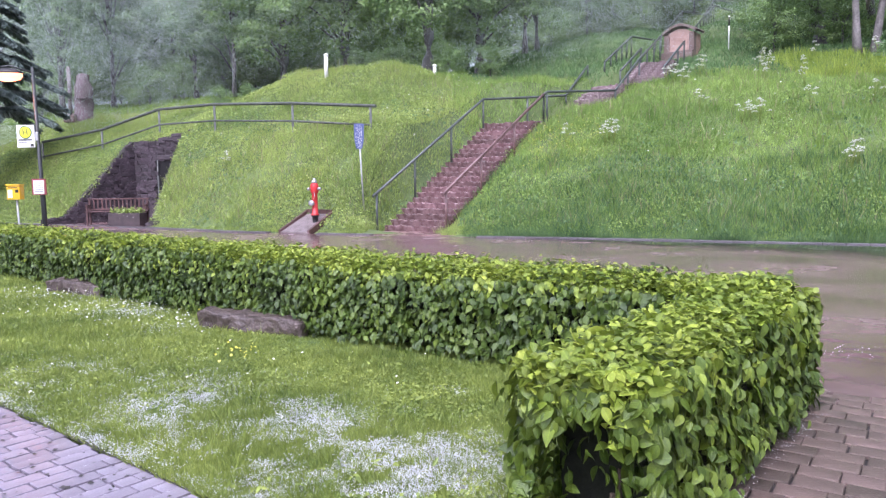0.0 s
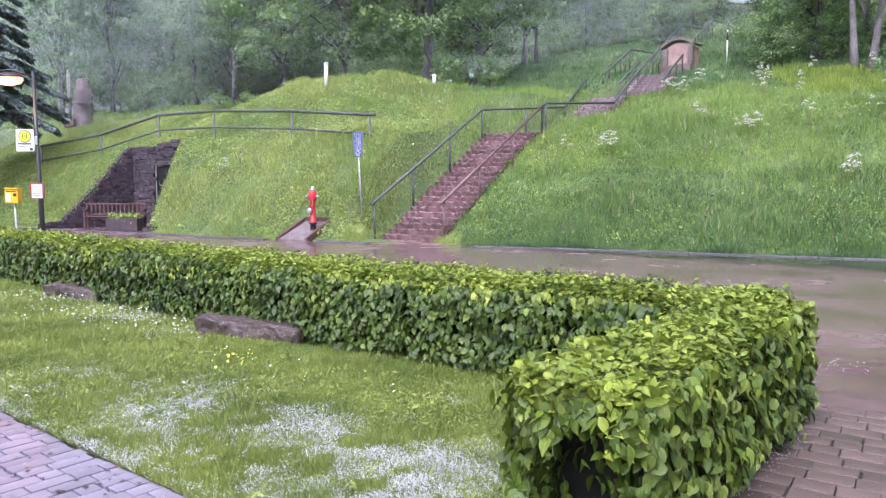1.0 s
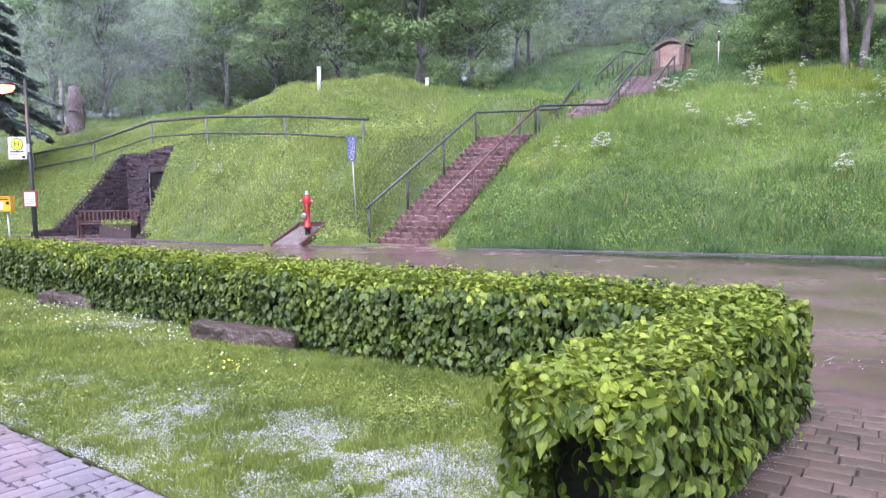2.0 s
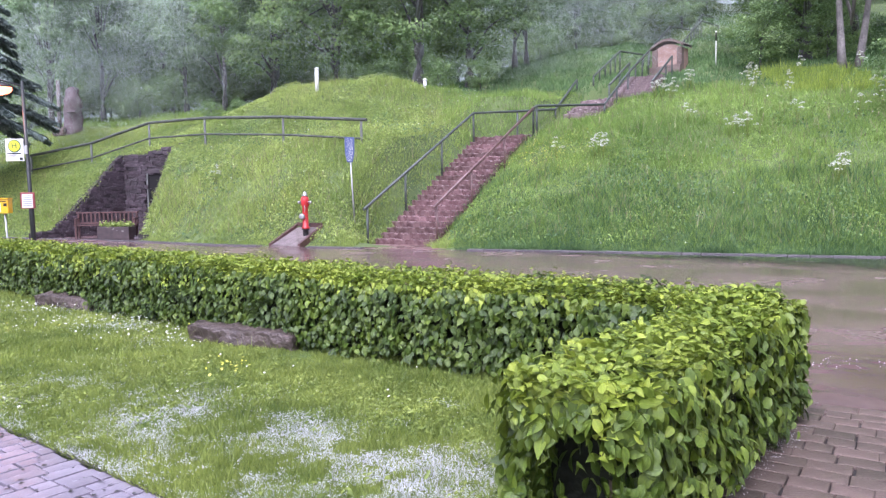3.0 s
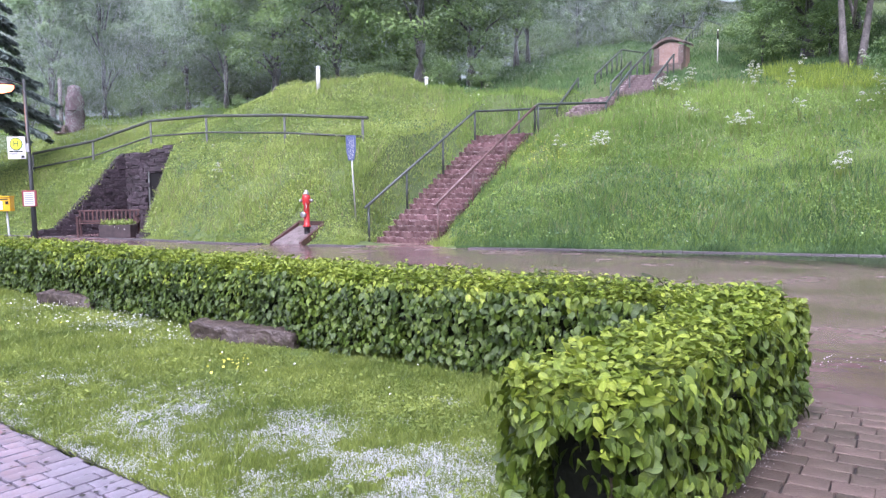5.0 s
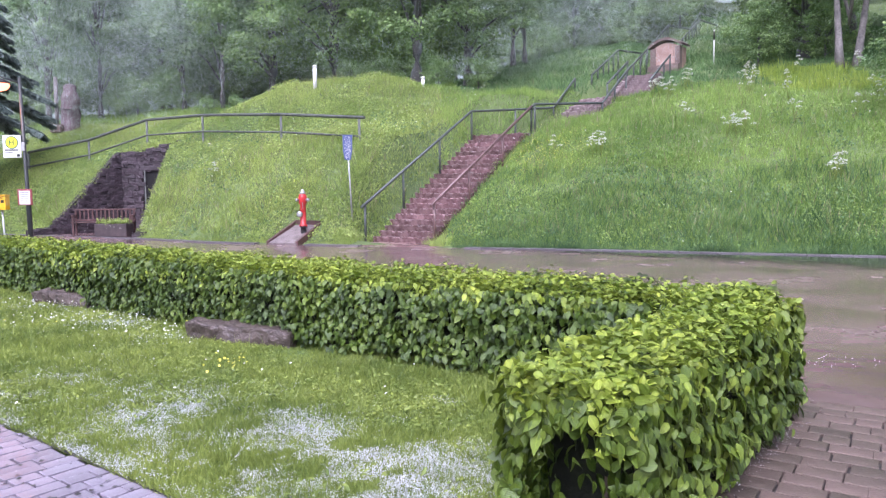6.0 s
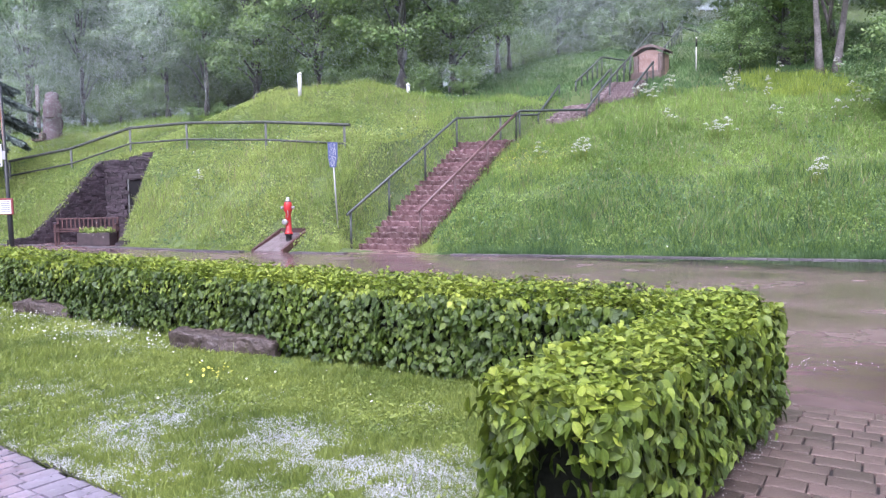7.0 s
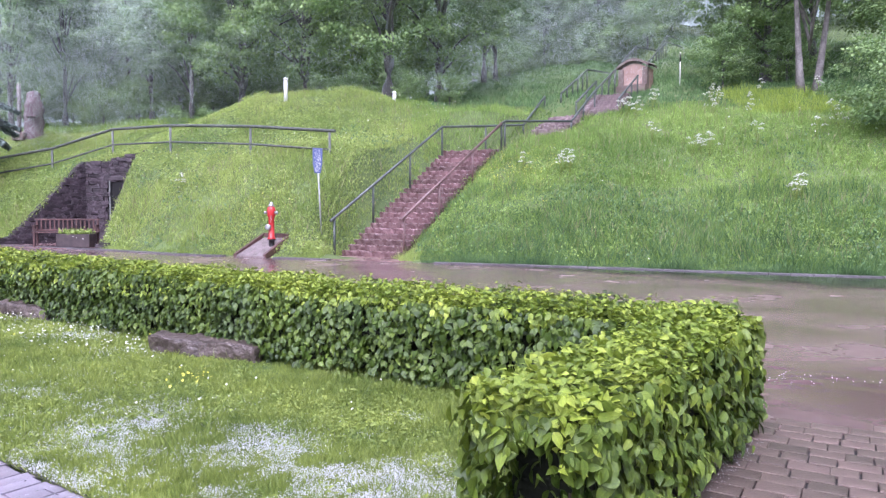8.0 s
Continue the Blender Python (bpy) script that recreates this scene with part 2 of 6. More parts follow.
def boxed(*args, **kw):
    bm = bmesh.new()
    box(bm, *args, **kw)
    return bm


def tube(bm, pts, radius, sides=10, cap=True):
    """Adds a tube through points; radius is one number or one a point."""
    pts = [Vector(p) for p in pts]
    rad = [radius] * len(pts) if isinstance(radius, (int, float)) else radius
    rings = []
    for i, p in enumerate(pts):
        a = (pts[min(i + 1, len(pts) - 1)] - pts[max(i - 1, 0)]).normalized()
        side = a.cross(Vector((0, 0, 1)))
        if side.length < 0.05:
            side = a.cross(Vector((1, 0, 0)))
        side.normalize()
        up = side.cross(a)
        rings.append([bm.verts.new(p + (side * math.cos(q) + up * math.sin(q)) * rad[i]) for q in [2 * math.pi * k / sides for k in range(sides)]])
    for r0, r1 in zip(rings, rings[1:]):
        for k in range(sides):
            f = bm.faces.new((r0[k], r0[(k + 1) % sides], r1[(k + 1) % sides], r1[k]))
            f.smooth = True
    if cap:
        bm.faces.new(rings[0][::-1])
        bm.faces.new(rings[-1])


def tubed(pts, radius, sides=10):
    bm = bmesh.new()
    tube(bm, pts, radius, sides)
    bmesh.ops.recalc_face_normals(bm, faces=bm.faces)
    return bm


def lathe(bm, profile, sides=20, m=None):
    """Adds a turned shape from (radius, height) pairs."""
    rings = [[bm.verts.new((r * math.cos(2 * math.pi * k / sides), r * math.sin(2 * math.pi * k / sides), z)) for k in range(sides)] for r, z in profile]
    for r0, r1 in zip(rings, rings[1:]):
        for k in range(sides):
            bm.faces.new((r0[k], r0[(k + 1) % sides], r1[(k + 1) % sides], r1[k])).smooth = True
    bm.faces.new(rings[0][::-1])
    bm.faces.new(rings[-1])
    if m is not None:
        bmesh.ops.transform(bm, matrix=m, verts=[v for r in rings for v in r])


def lathed(profile, sides=20, m=None):
    bm = bmesh.new()
    lathe(bm, profile, sides, m)
    return bm


def unit(a):
    return a / np.maximum(np.linalg.norm(a, axis=-1, keepdims=True), 1e-9)


LEAF6 = np.array([[0, 0, 0], [-0.31, 0.28, 0.05], [-0.29, 0.6, 0.0], [0, 1.0, -0.24], [0.29, 0.6, 0.0], [0.31, 0.28, 0.05], [0, 0.48, -0.06]])
LEAF6_F = np.array([[6, 1, 0], [6, 2, 1], [6, 3, 2], [6, 4, 3], [6, 5, 4], [6, 0, 5]])
FT = (0.0, 0.13, 0.32, 0.52, 0.72, 0.89, 1.0)
FW = (0.03, 0.215, 0.30, 0.28, 0.19, 0.075, 0.0)
LEAF_FINE = np.array([p for t, w in zip(FT, FW) for p in ((-w, t, 0.05 * w / 0.29 - 0.36 * t * t), (0.0, t, -0.045 - 0.36 * t * t + 0.045 * t), (w, t, 0.05 * w / 0.29 - 0.36 * t * t))])
LEAF_FINE_F = np.array([q for k in range(6) for q in ((3 * k, 3 * k + 1, 3 * k + 4), (3 * k, 3 * k + 4, 3 * k + 3), (3 * k + 1, 3 * k + 2, 3 * k + 5), (3 * k + 1, 3 * k + 5, 3 * k + 4))])
LEAF4 = np.array([[0, 0, 0], [-0.36, 0.48, 0.05], [0, 1.0, -0.06], [0.36, 0.48, 0.05]])
LEAF4_F = np.array([[0, 3, 2, 1]])


def leaves(base, axis, normal, length, shape=LEAF6, faces=LEAF6_F):
    """Vertices and faces of many leaves, each with its own place, axis, facing and length."""
    y = unit(axis)
    x = unit(np.cross(y, normal))
    z = np.cross(x, y)
    v = base[:, None, :] + length[:, None, None] * (shape[None, :, 0:1] * x[:, None] + shape[None, :, 1:2] * y[:, None] + shape[None, :, 2:3] * z[:, None])
    f = faces[None] + (np.arange(len(base)) * len(shape))[:, None, None]
    return v.reshape(-1, 3), f.reshape(-1, faces.shape[1])


def blades(base, tall, wide, lean, segs=1):
    """Vertices and faces of grass blades; lean is the way in which each tip hangs over."""
    n = len(base)
    q = rng.uniform(0, math.tau, n)
    side = np.stack([np.cos(q), np.sin(q), np.zeros(n)], 1) * wide[:, None]
    up = np.array([0, 0, 1.0])
    if segs == 1:
        v = np.stack([base - side, base + side, base + up * tall[:, None] + lean], 1)
        return v.reshape(-1, 3), np.arange(3 * n).reshape(-1, 3)
    mid = base + up * (tall * 0.6)[:, None] + lean * 0.35
    tip = base + up * (tall * 0.95)[:, None] + lean
    v = np.stack([base - side, base + side, mid + side * 0.7, mid - side * 0.7, tip], 1)
    k = (np.arange(n) * 5)[:, None]
    f = np.concatenate([k + [[0, 1, 2]], k + [[0, 2, 3]], k + [[3, 2, 4]]], 0)
    return v.reshape(-1, 3), f


def inside(poly, x, y):
    """Which points lie within a polygon."""
    r = np.zeros(np.shape(x), bool)
    for (ax, ay), (bx, by) in zip(poly, poly[1:] + poly[:1]):
        hit = (ay > y) != (by > y)
        r ^= hit & (x < (bx - ax) * (y - ay) / (by - ay + 1e-12) + ax)
    return r


def lumpy(x, y, s, seed=0.0):
    """A cheap smooth field between about -1 and 1."""
    return (np.sin(x * s + 1.7 * np.sin(y * s * 0.7 + seed)) + np.sin(y * s * 1.3 + 1.3 * np.sin(x * s * 0.9 + 2 * seed)) + np.sin((x + y) * s * 2.1 + seed)) / 3


def grain(x, y, s, seed=0):
    """Smooth random field between -1 and 1, with lumps about 1 / s metres wide."""
    table = np.random.default_rng(1000 + seed).uniform(-1, 1, 4096)
    u, v = np.asarray(x) * s + 511.3, np.asarray(y) * s + 377.7
    i, j = np.floor(u).astype(int), np.floor(v).astype(int)
    a, b = u - i, v - j
    a, b = a * a * (3 - 2 * a), b * b * (3 - 2 * b)
    at = lambda p, q: table[(p * 73 + q * 179) % 4096]
    return (at(i, j) * (1 - a) + at(i + 1, j) * a) * (1 - b) + (at(i, j + 1) * (1 - a) + at(i + 1, j + 1) * a) * b


# ---- the lie of the land ----

KX = np.array([-300.0, -40.0, -20.3, -11.5, -7.5, -2.6, 3.4, 10.2, 40.0, 300.0])
KY = np.array([165.0, 42.5, 32.6, 27.6, 24.7, 22.4, 20.0, 16.9, 4.5, -105.0])
LV, LZ = np.array([0, 0.4, 3, 4, 4.9, 6.5, 9, 11, 20, 60, 130, 700.0]), np.array([0, 0.15, 2.6, 3.4, 3.85, 4.2, 5.2, 5.9, 8.0, 14.0, 24.0, 40.0])
RV, RZ = np.array([0, 0.8, 7.9, 14, 17, 27, 60, 130, 700.0]), np.array([0, 0.3, 4.2, 6.6, 7.4, 10.0, 21.0, 38.0, 60.0])
SLOPE_AT, SLOPE_UP = (0.0, 0.05, 0.09, 0.17, 0.23, 0.27, 0.33, 0.375, 0.42), (0.0, 0.5, 1.0, 1.8, 2.1, 2.4, 1.5, 0.7, 0.0)
STAIR_A, STAIR_B, STAIR_TOP = np.array([-1.05, 23.4]), np.array([2.83, 29.0]), 3.99
WAY = ((2.9, 29.1, 3.99), (3.5, 29.7, 4.02), (5.6, 29.9, 4.5), (7.4, 31.7, 5.75), (8.9, 31.9, 6.0), (10.1, 33.9, 7.1), (11.5, 36.5, 7.7), (12.2, 38.0, 8.1))


def kerb_y(x):
    """The far kerb of the road, bent gently along the foot of the bank."""
    return np.interp(x, KX, KY)


def height(x, y):
    """Height of the ground at x, y: flat before the kerb, the bank, the mound and the wooded hill behind it."""
    x, y = np.asarray(x, float), np.asarray(y, float)
    v = np.maximum((y - kerb_y(x)) * 0.9, 0)
    lin = 1.4 + 5.2 * np.clip((y - 22) / 8, 0, 4)
    w = np.clip((x - lin + 4.2) / 5.0, 0, 1)
    w = w * w * (3 - 2 * w)
    z = (1 - w) * np.interp(v, LV, LZ) + w * np.interp(v, RV, RZ)
    z = z + 1.12 * np.exp(-((x + 2.1) / 2.7) ** 2 - ((y - 35.4) / 2.8) ** 2) + 1.22 * np.exp(-((x + 7.6) / 4.2) ** 2 - ((y - 36.4) / 2.5) ** 2)
    z = z + 0.45 * np.exp(-(((x + 14.9) / 1.3) ** 2 + ((y - 34.0) / 1.3) ** 2))
    # the open misty slope between the maples and the upper stairs
    rise = np.clip((y - 37.5) / 14, 0, 1)
    side = np.interp(x / np.maximum(y, 1), SLOPE_AT, SLOPE_UP)
    z = z + rise * rise * (3 - 2 * rise) * side
    z = z + np.clip(v / 3, 0, 1) * (0.10 * np.sin(x * 0.9 + y * 0.35) + 0.07 * np.sin(x * 0.37 - y * 0.8 + 1.3))
    # corridor of the lower flight
    d = STAIR_B - STAIR_A
    n = np.hypot(*d)
    s = ((x - STAIR_A[0]) * d[0] + (y - STAIR_A[1]) * d[1]) / n
    o = np.abs((x - STAIR_A[0]) * d[1] - (y - STAIR_A[1]) * d[0]) / n
    k = np.clip((2.3 - o) / 0.85, 0, 1) * np.clip((s + 1.5) / 0.8, 0, 1) * np.clip((n + 3.0 - s) / 1.5, 0, 1)
    z = z * (1 - k) + k * (np.clip(s / n, 0, 1) * STAIR_TOP - 0.12 * np.clip((s + .2) / .6, 0, 1))
    # the way on from the head of the stairs, cut into the slope
    near, level = np.full(x.shape, 9.0), np.zeros(x.shape)
    for (ax, ay, az), (bx, by, bz) in zip(WAY, WAY[1:]):
        t = np.clip(((x - ax) * (bx - ax) + (y - ay) * (by - ay)) / ((bx - ax) ** 2 + (by - ay) ** 2), 0, 1)
        q = np.hypot(x - ax - t * (bx - ax), y - ay - t * (by - ay))
        level = np.where(q < near, az + t * (bz - az), level)
        near = np.minimum(near, q)
    k = np.clip((1.45 - near) / 0.55, 0, 1) * np.clip((s - n + 0.05) / 0.3, 0, 1)
    z = z * (1 - k) + k * (level - 0.25)
    # bed of the hydrant
    k = np.clip((1.35 - np.hypot((x + 4.62) / 0.8, (y - 24.05) / 0.75)) / 0.35, 0, 1)
    return z * (1 - k) + k * np.maximum(0.5 * v - 0.12, -0.05)


# slot in the bank before the old cellar door: front left, back left, back right, front right
SLOT = [(-17.0, 30.3), (-14.4, 33.5), (-12.0, 33.5), (-11.6, 27.75)]


def make_ground():
    """One sheet of ground from before the house to the far hill."""
    xs = np.concatenate([[-420, -300, -200, -140, -100, -75], np.arange(-60, -26, 1.2), np.arange(-26, -17, 0.5), np.arange(-17, -10.5, 0.2), np.arange(-10.5, 24, 0.4), np.arange(24, 62, 1.2), [75, 100, 140, 200, 300, 420]])
    ys = np.concatenate([[-400, -200, -100, -50, -20, -5, 0, 4, 8, 12], np.arange(15, 27, 0.4), np.arange(27, 34.2, 0.22), np.arange(34.2, 48, 0.5), np.arange(48, 100, 1.6), [105, 115, 130, 150, 180, 230, 300, 420, 600]])
    gx, gy = np.meshgrid(xs, ys)
    x, y = gx.ravel().copy(), gy.ravel().copy()
    within = inside(SLOT, x, y)
    # draw the vertices that lie in the slot, near its rim, to the rim
    rim_a, rim_b = np.array(SLOT), np.roll(np.array(SLOT), -1, 0)
    p = np.stack([x, y], 1)[within]
    best, bd = p.copy(), np.full(len(p), 9.0)
    for a, b in zip(rim_a, rim_b):
        t = np.clip(((p - a) @ (b - a)) / ((b - a) @ (b - a)), 0, 1)
        q = a + t[:, None] * (b - a)
        d = np.hypot(*(p - q).T)
        best[d < bd], bd = q[d < bd], np.minimum(bd, d)
    near = bd < 0.2
    idx = np.where(within)[0]
    x[idx[near]], y[idx[near]] = best[near, 0], best[near, 1]
    z = height(x, y) - 0.03
    nx, ny = len(xs), len(ys)
    i = (np.arange(ny - 1)[:, None] * nx + np.arange(nx - 1)[None]).ravel()
    f = np.stack([i, i + 1, i + nx + 1, i + nx], 1)
    inner = np.zeros(len(x), bool)
    inner[idx[~near]] = True
    f = f[~inner[f].any(1)]
    keep = ~inside(SLOT, x[f].mean(1), y[f].mean(1))
    me = fast_mesh("ground", np.stack([x, y, z], 1), f[keep], GRASS_SOIL, True)
    tagged(new("ground", me), "green meadow bank and hillside rising behind the road", "ground", kind="structure")


def sheet(name, poly, z, material, label, category, step=0.0, relief=0.0):
    """A level piece of ground with a thickness, from its outline."""
    bm = bmesh.new()
    f = bm.faces.new([bm.verts.new((x, y, z)) for x, y in poly])
    if f.normal.z < 0:
        f.normal_flip()
    bmesh.ops.triangulate(bm, faces=bm.faces)
    if step > 0:
        for _ in range(6):
            long = [e for e in bm.edges if e.calc_length() > step and e.calc_length() < 60]
            if long:
                bmesh.ops.subdivide_edges(bm, edges=long, cuts=1)
                bmesh.ops.triangulate(bm, faces=bm.faces)
        for v in bm.verts:
            v.co.z += relief * float(lumpy(v.co.x, v.co.y, 2.3))
    return tagged(part(name, bm, material, None, smooth=True), label, category, kind="structure")


make_ground()
PATIO_A, PATIO_B = Vector((-3.28, 5.10)), Vector((-1.29, 3.55))
PATIO_DIR = (PATIO_B - PATIO_A).normalized()
LAWN_POLY = [(-17.0, 15.79), (0.72, 1.98), (0.72, 2.75), (1.2, 3.55), (2.3, 4.9), (2.6, 5.5), (1.2, 6.75), (-1.2, 8.3), (-3.1, 9.9), (-6.0, 12.75), (-9.7, 15.5), (-17, 21.0)]
sheet("lawn", LAWN_POLY, 0.0, LAWN_SOIL, "wet green lawn with scattered hail before the hedge", "lawn", 0.5, 0.012)
KERB_LINE = [(float(x), float(kerb_y(x))) for x in (-40, -30, -20.3, -16, -13.5, -11.5, -9.5, -7.5, -5, -2.6, 0, 3.4, 7, 10.2, 20, 40)]
PATH_END = [(2.45, 5.05), (3.25, 4.75), (4.95, 4.1), (40.0, -8.3)]
ROAD_POLY = [(-40, 33), (-17, 21.0), (-9.7, 15.5), (-6.0, 12.75), (-3.1, 9.9), (-1.2, 8.3), (1.2, 6.75)] + PATH_END + KERB_LINE[::-1]
sheet("road", ROAD_POLY, 0.001, MUD_WATER, "road flooded with brown muddy rain water", "road")


def make_puddle():
    """Clear rain water that deepens towards the far kerb; it thins out into the mud at its rim."""
    # dark base colour also holds part of the bank's and wood's dark reflection
    m = surface("clear_puddle", (0.045, 0.044, 0.043), (0.07, 0.064, 0.06), 0.5, 0.03, 0.05, 7, rough2=0.10)
    nt = m.node_tree
    depth, clear, mix = nt.nodes.new("ShaderNodeAttribute"), nt.nodes.new("ShaderNodeBsdfTransparent"), nt.nodes.new("ShaderNodeMixShader")
    depth.attribute_name = "depth"
    nt.links.new(depth.outputs["Fac"], mix.inputs[0])
    nt.links.new(clear.outputs[0], mix.inputs[1])
    nt.links.new(nt.nodes["Principled BSDF"].outputs[0], mix.inputs[2])
    nt.links.new(mix.outputs[0], nt.nodes["Material Output"].inputs["Surface"])
    xs, ts = np.linspace(0.5, 26, 130), np.linspace(0, 1, 28)
    gx, gt = np.meshgrid(xs, ts)
    reach = np.interp(gx, [0.5, 3, 5, 8, 11, 26], [0.5, 1.0, 1.8, 4.4, 6.0, 7.0])
    d = 0.2 + gt * reach
    y = kerb_y(gx) - d
    v = np.stack([gx, y, np.full(gx.shape, 0.016)], -1).reshape(-1, 3)
    nx = len(xs)
    k = (np.arange(len(ts) - 1)[:, None] * nx + np.arange(nx - 1)[None]).ravel()
    me = fast_mesh("puddle", v, np.stack([k, k + nx, k + nx + 1, k + 1], 1), m, True)
    fade = np.clip((1 - gt) * 1.7 + 0.35 * grain(gx, y, 0.7, 31) + 0.25 * grain(gx, y, 2.4, 32) - 0.25, 0, 1) * np.clip((gx - 0.5) / 5, 0, 1)
    me.attributes.new("depth", "FLOAT", "POINT").data.foreach_set("value", (0.92 * fade * fade * (3 - 2 * fade)).ravel().astype(np.float32))
    tagged(new("puddle", me), "dark clear rain water standing along the kerb", "water", kind="structure")


make_puddle()


def make_ripples():
    """The skin of the running water near the path: rain-pocked, with a riffle where it shoots over the paving."""
    xs, ys = np.arange(1.0, 13.0, 0.07), np.arange(4.2, 15.5, 0.07)
    gx, gy = np.meshgrid(xs, ys)
    edge = np.interp(gx, [1, 2.45, 3.25, 4.95, 13], [6.9, 5.35, 4.98, 4.32, 1.4])
    line = np.interp(gx, [1, 2.8, 4.5, 13], [8.0, 6.75, 6.2, 4.6])
    riffle = np.exp(-((gy - line) / 0.22) ** 2) + 0.5 * np.exp(-((gy - line - 0.7) / 0.3) ** 2)
    flow = 1 - np.abs(grain(gx * 0.5 + gy * 0.15, gy * 1.7 + gx * 0.6, 2.6, 51))
    z = 0.0045 + 0.0022 * grain(gx, gy, 9.0, 52) + 0.004 * (flow - 0.5) + 0.032 * riffle * grain(gx * 0.6, gy * 1.6 + gx * 0.6, 6.0, 53)
    z = np.where(gy < edge + 0.25, 0.003, np.maximum(z, 0.0025))
    nx = len(xs)
    k = (np.arange(len(ys) - 1)[:, None] * nx + np.arange(nx - 1)[None]).ravel()
    f = np.stack([k, k + 1, k + nx + 1, k + nx], 1)
    x, y = gx.ravel(), gy.ravel()
    f = f[(y > edge.ravel())[f].all(1) & (y < kerb_y(x) - 0.5)[f].all(1)]
    tagged(new("ripples", fast_mesh("ripples", np.stack([x, y, z.ravel()], 1), f, MUD_WATER, True)), "brown muddy water rippling over the edge of the paving", "water", kind="structure")


make_ripples()


def make_splashes():
    """Drops thrown up along the riffle and by the rain."""
    g = np.random.default_rng(57)
    n = 240
    x = 2.7 + 5.0 * g.random(n) ** 1.4
    y = np.interp(x, [1, 2.8, 4.5, 13], [8.0, 6.75, 6.2, 4.6]) + g.normal(0, 0.13, n) + 0.12 * np.sin(x * 5)
    tetra = np.array([[1, 1, 1], [-1, -1, 1], [-1, 1, -1], [1, -1, -1]]) * [1.3, 0.7, 0.5]
    v, f = leaves(np.stack([x, y, 0.012 + np.abs(g.normal(0, 0.012, n))], 1), g.normal(0, 1, (n, 3)) * [1, 1, 0.2], g.normal(0, 0.3, (n, 3)) + [0, 0, 1], g.uniform(0.002, 0.005, n), tetra, np.array([[0, 2, 1], [0, 1, 3], [0, 3, 2], [1, 2, 3]]))
    tagged(new("splashes", fast_mesh("splashes", v, f, HAIL)), "white splashing drops along the riffle in the muddy water", "water", kind="stuff")


make_splashes()

def make_kerb():
    """Kerb stones along the foot of the bank, each its own."""
    holder = tagged(empty("kerb"), "row of wet grey concrete kerb stones along the flooded road", "kerb", kind="structure")
    bm = boxed(0.0, -0.16, -0.12, 0.488, 0.16, 0.045, bevel=0.012)
    me = bpy.data.meshes.new("kerb_stone")
    bm.to_mesh(me)
    bm.free()
    me.materials.append(KERB)
    x = -24.0
    while x < 24:
        y = float(kerb_y(x))
        x2 = x + 0.43
        y2 = float(kerb_y(x2))
        a = math.atan2(y2 - y, x2 - x)
        dip = 0.05 if -2.4 < x < 1.0 or -6.2 < x < -4.2 else 0.0
        piece("kerb_stone", me, holder, pose(x, y - 0.05, 0.0 - dip + rng.uniform(-0.004, 0.004), 0, 0, math.degrees(a) + rng.uniform(-0.5, 0.5)))
        x += 0.5 * math.cos(a)


make_kerb()


# ---- stairs and handrails ----
def step_mesh(width, tread, rise, seed, stone):
    """A worn sandstone step: a block with an uneven nosing."""
    r = random.Random(seed)
    bm = boxed(-width / 2, 0, -rise * 1.5, width / 2, tread * 1.35, 0, bevel=0.02)
    es = [e for e in bm.edges if abs(e.verts[0].co.x - e.verts[1].co.x) > width * 0.5]
    bmesh.ops.subdivide_edges(bm, edges=es, cuts=26, use_grid_fill=True)
    for v in bm.verts:
        edge = 1.0 if v.co.z > -0.06 and v.co.y < 0.06 else 0.35
        q = noise.noise(Vector((v.co.x * 6.5, seed * 3.1, v.co.z * 9)))
        if v.co.z < -0.055 and v.co.y < 0.08:
            v.co.y += 0.055
        q += 0.7 * noise.noise(Vector((v.co.x * 15.0, seed * 5.3, v.co.z * 14)))
        v.co.y += edge * 0.05 * q
        v.co.z += edge * (0.06 * noise.noise(Vector((v.co.x * 7.1, seed * 1.7 + 9, v.co.y * 5))) + 0.035 * noise.noise(Vector((v.co.x * 17.0, seed * 2.9, v.co.y * 9))) - 0.014 * r.random())
    me = bpy.data.meshes.new("step")
    bm.to_mesh(me)
    bm.free()
    me.materials.append(stone)
    for p in me.polygons:
        p.use_smooth = False
    return me


def flight(a, b, steps, width, label, stone):
    """A flight of steps from the foot a to the head b."""
    a, b = Vector(a), Vector(b)
    run = (b - a).xy
    turn = math.degrees(math.atan2(run.y, run.x)) - 90
    holder = tagged(empty("stairs", a.x, a.y, a.z, turn), label, "stairs", kind="structure")
    rise, tread = (b.z - a.z) / steps, run.length / steps
    kinds = [step_mesh(width, tread, rise, k, stone) for k in range(min(steps, 11))]
    for i in range(steps):
        piece("step", kinds[(i * 7 + i // 11) % len(kinds)], holder, pose(rng.uniform(-0.03, 0.03), i * tread, (i + 1) * rise, 0, rng.uniform(-0.4, 0.4), rng.uniform(-0.6, 0.6)))
    return holder


def slab(name, poly, z, thick, material, label, category):
    bm = bmesh.new()
    zs = z if isinstance(z, (list, tuple)) else [z] * len(poly)
    f = bm.faces.new([bm.verts.new((x, y, h)) for (x, y), h in zip(poly, zs)])
    if f.normal.z > 0:
        f.normal_flip()
    r = bmesh.ops.extrude_face_region(bm, geom=[f])
    bmesh.ops.translate(bm, vec=(0, 0, -thick), verts=[g for g in r["geom"] if isinstance(g, bmesh.types.BMVert)])
    bmesh.ops.recalc_face_normals(bm, faces=bm.faces)
    return tagged(part(name, bm, material, None), label, category, kind="structure")


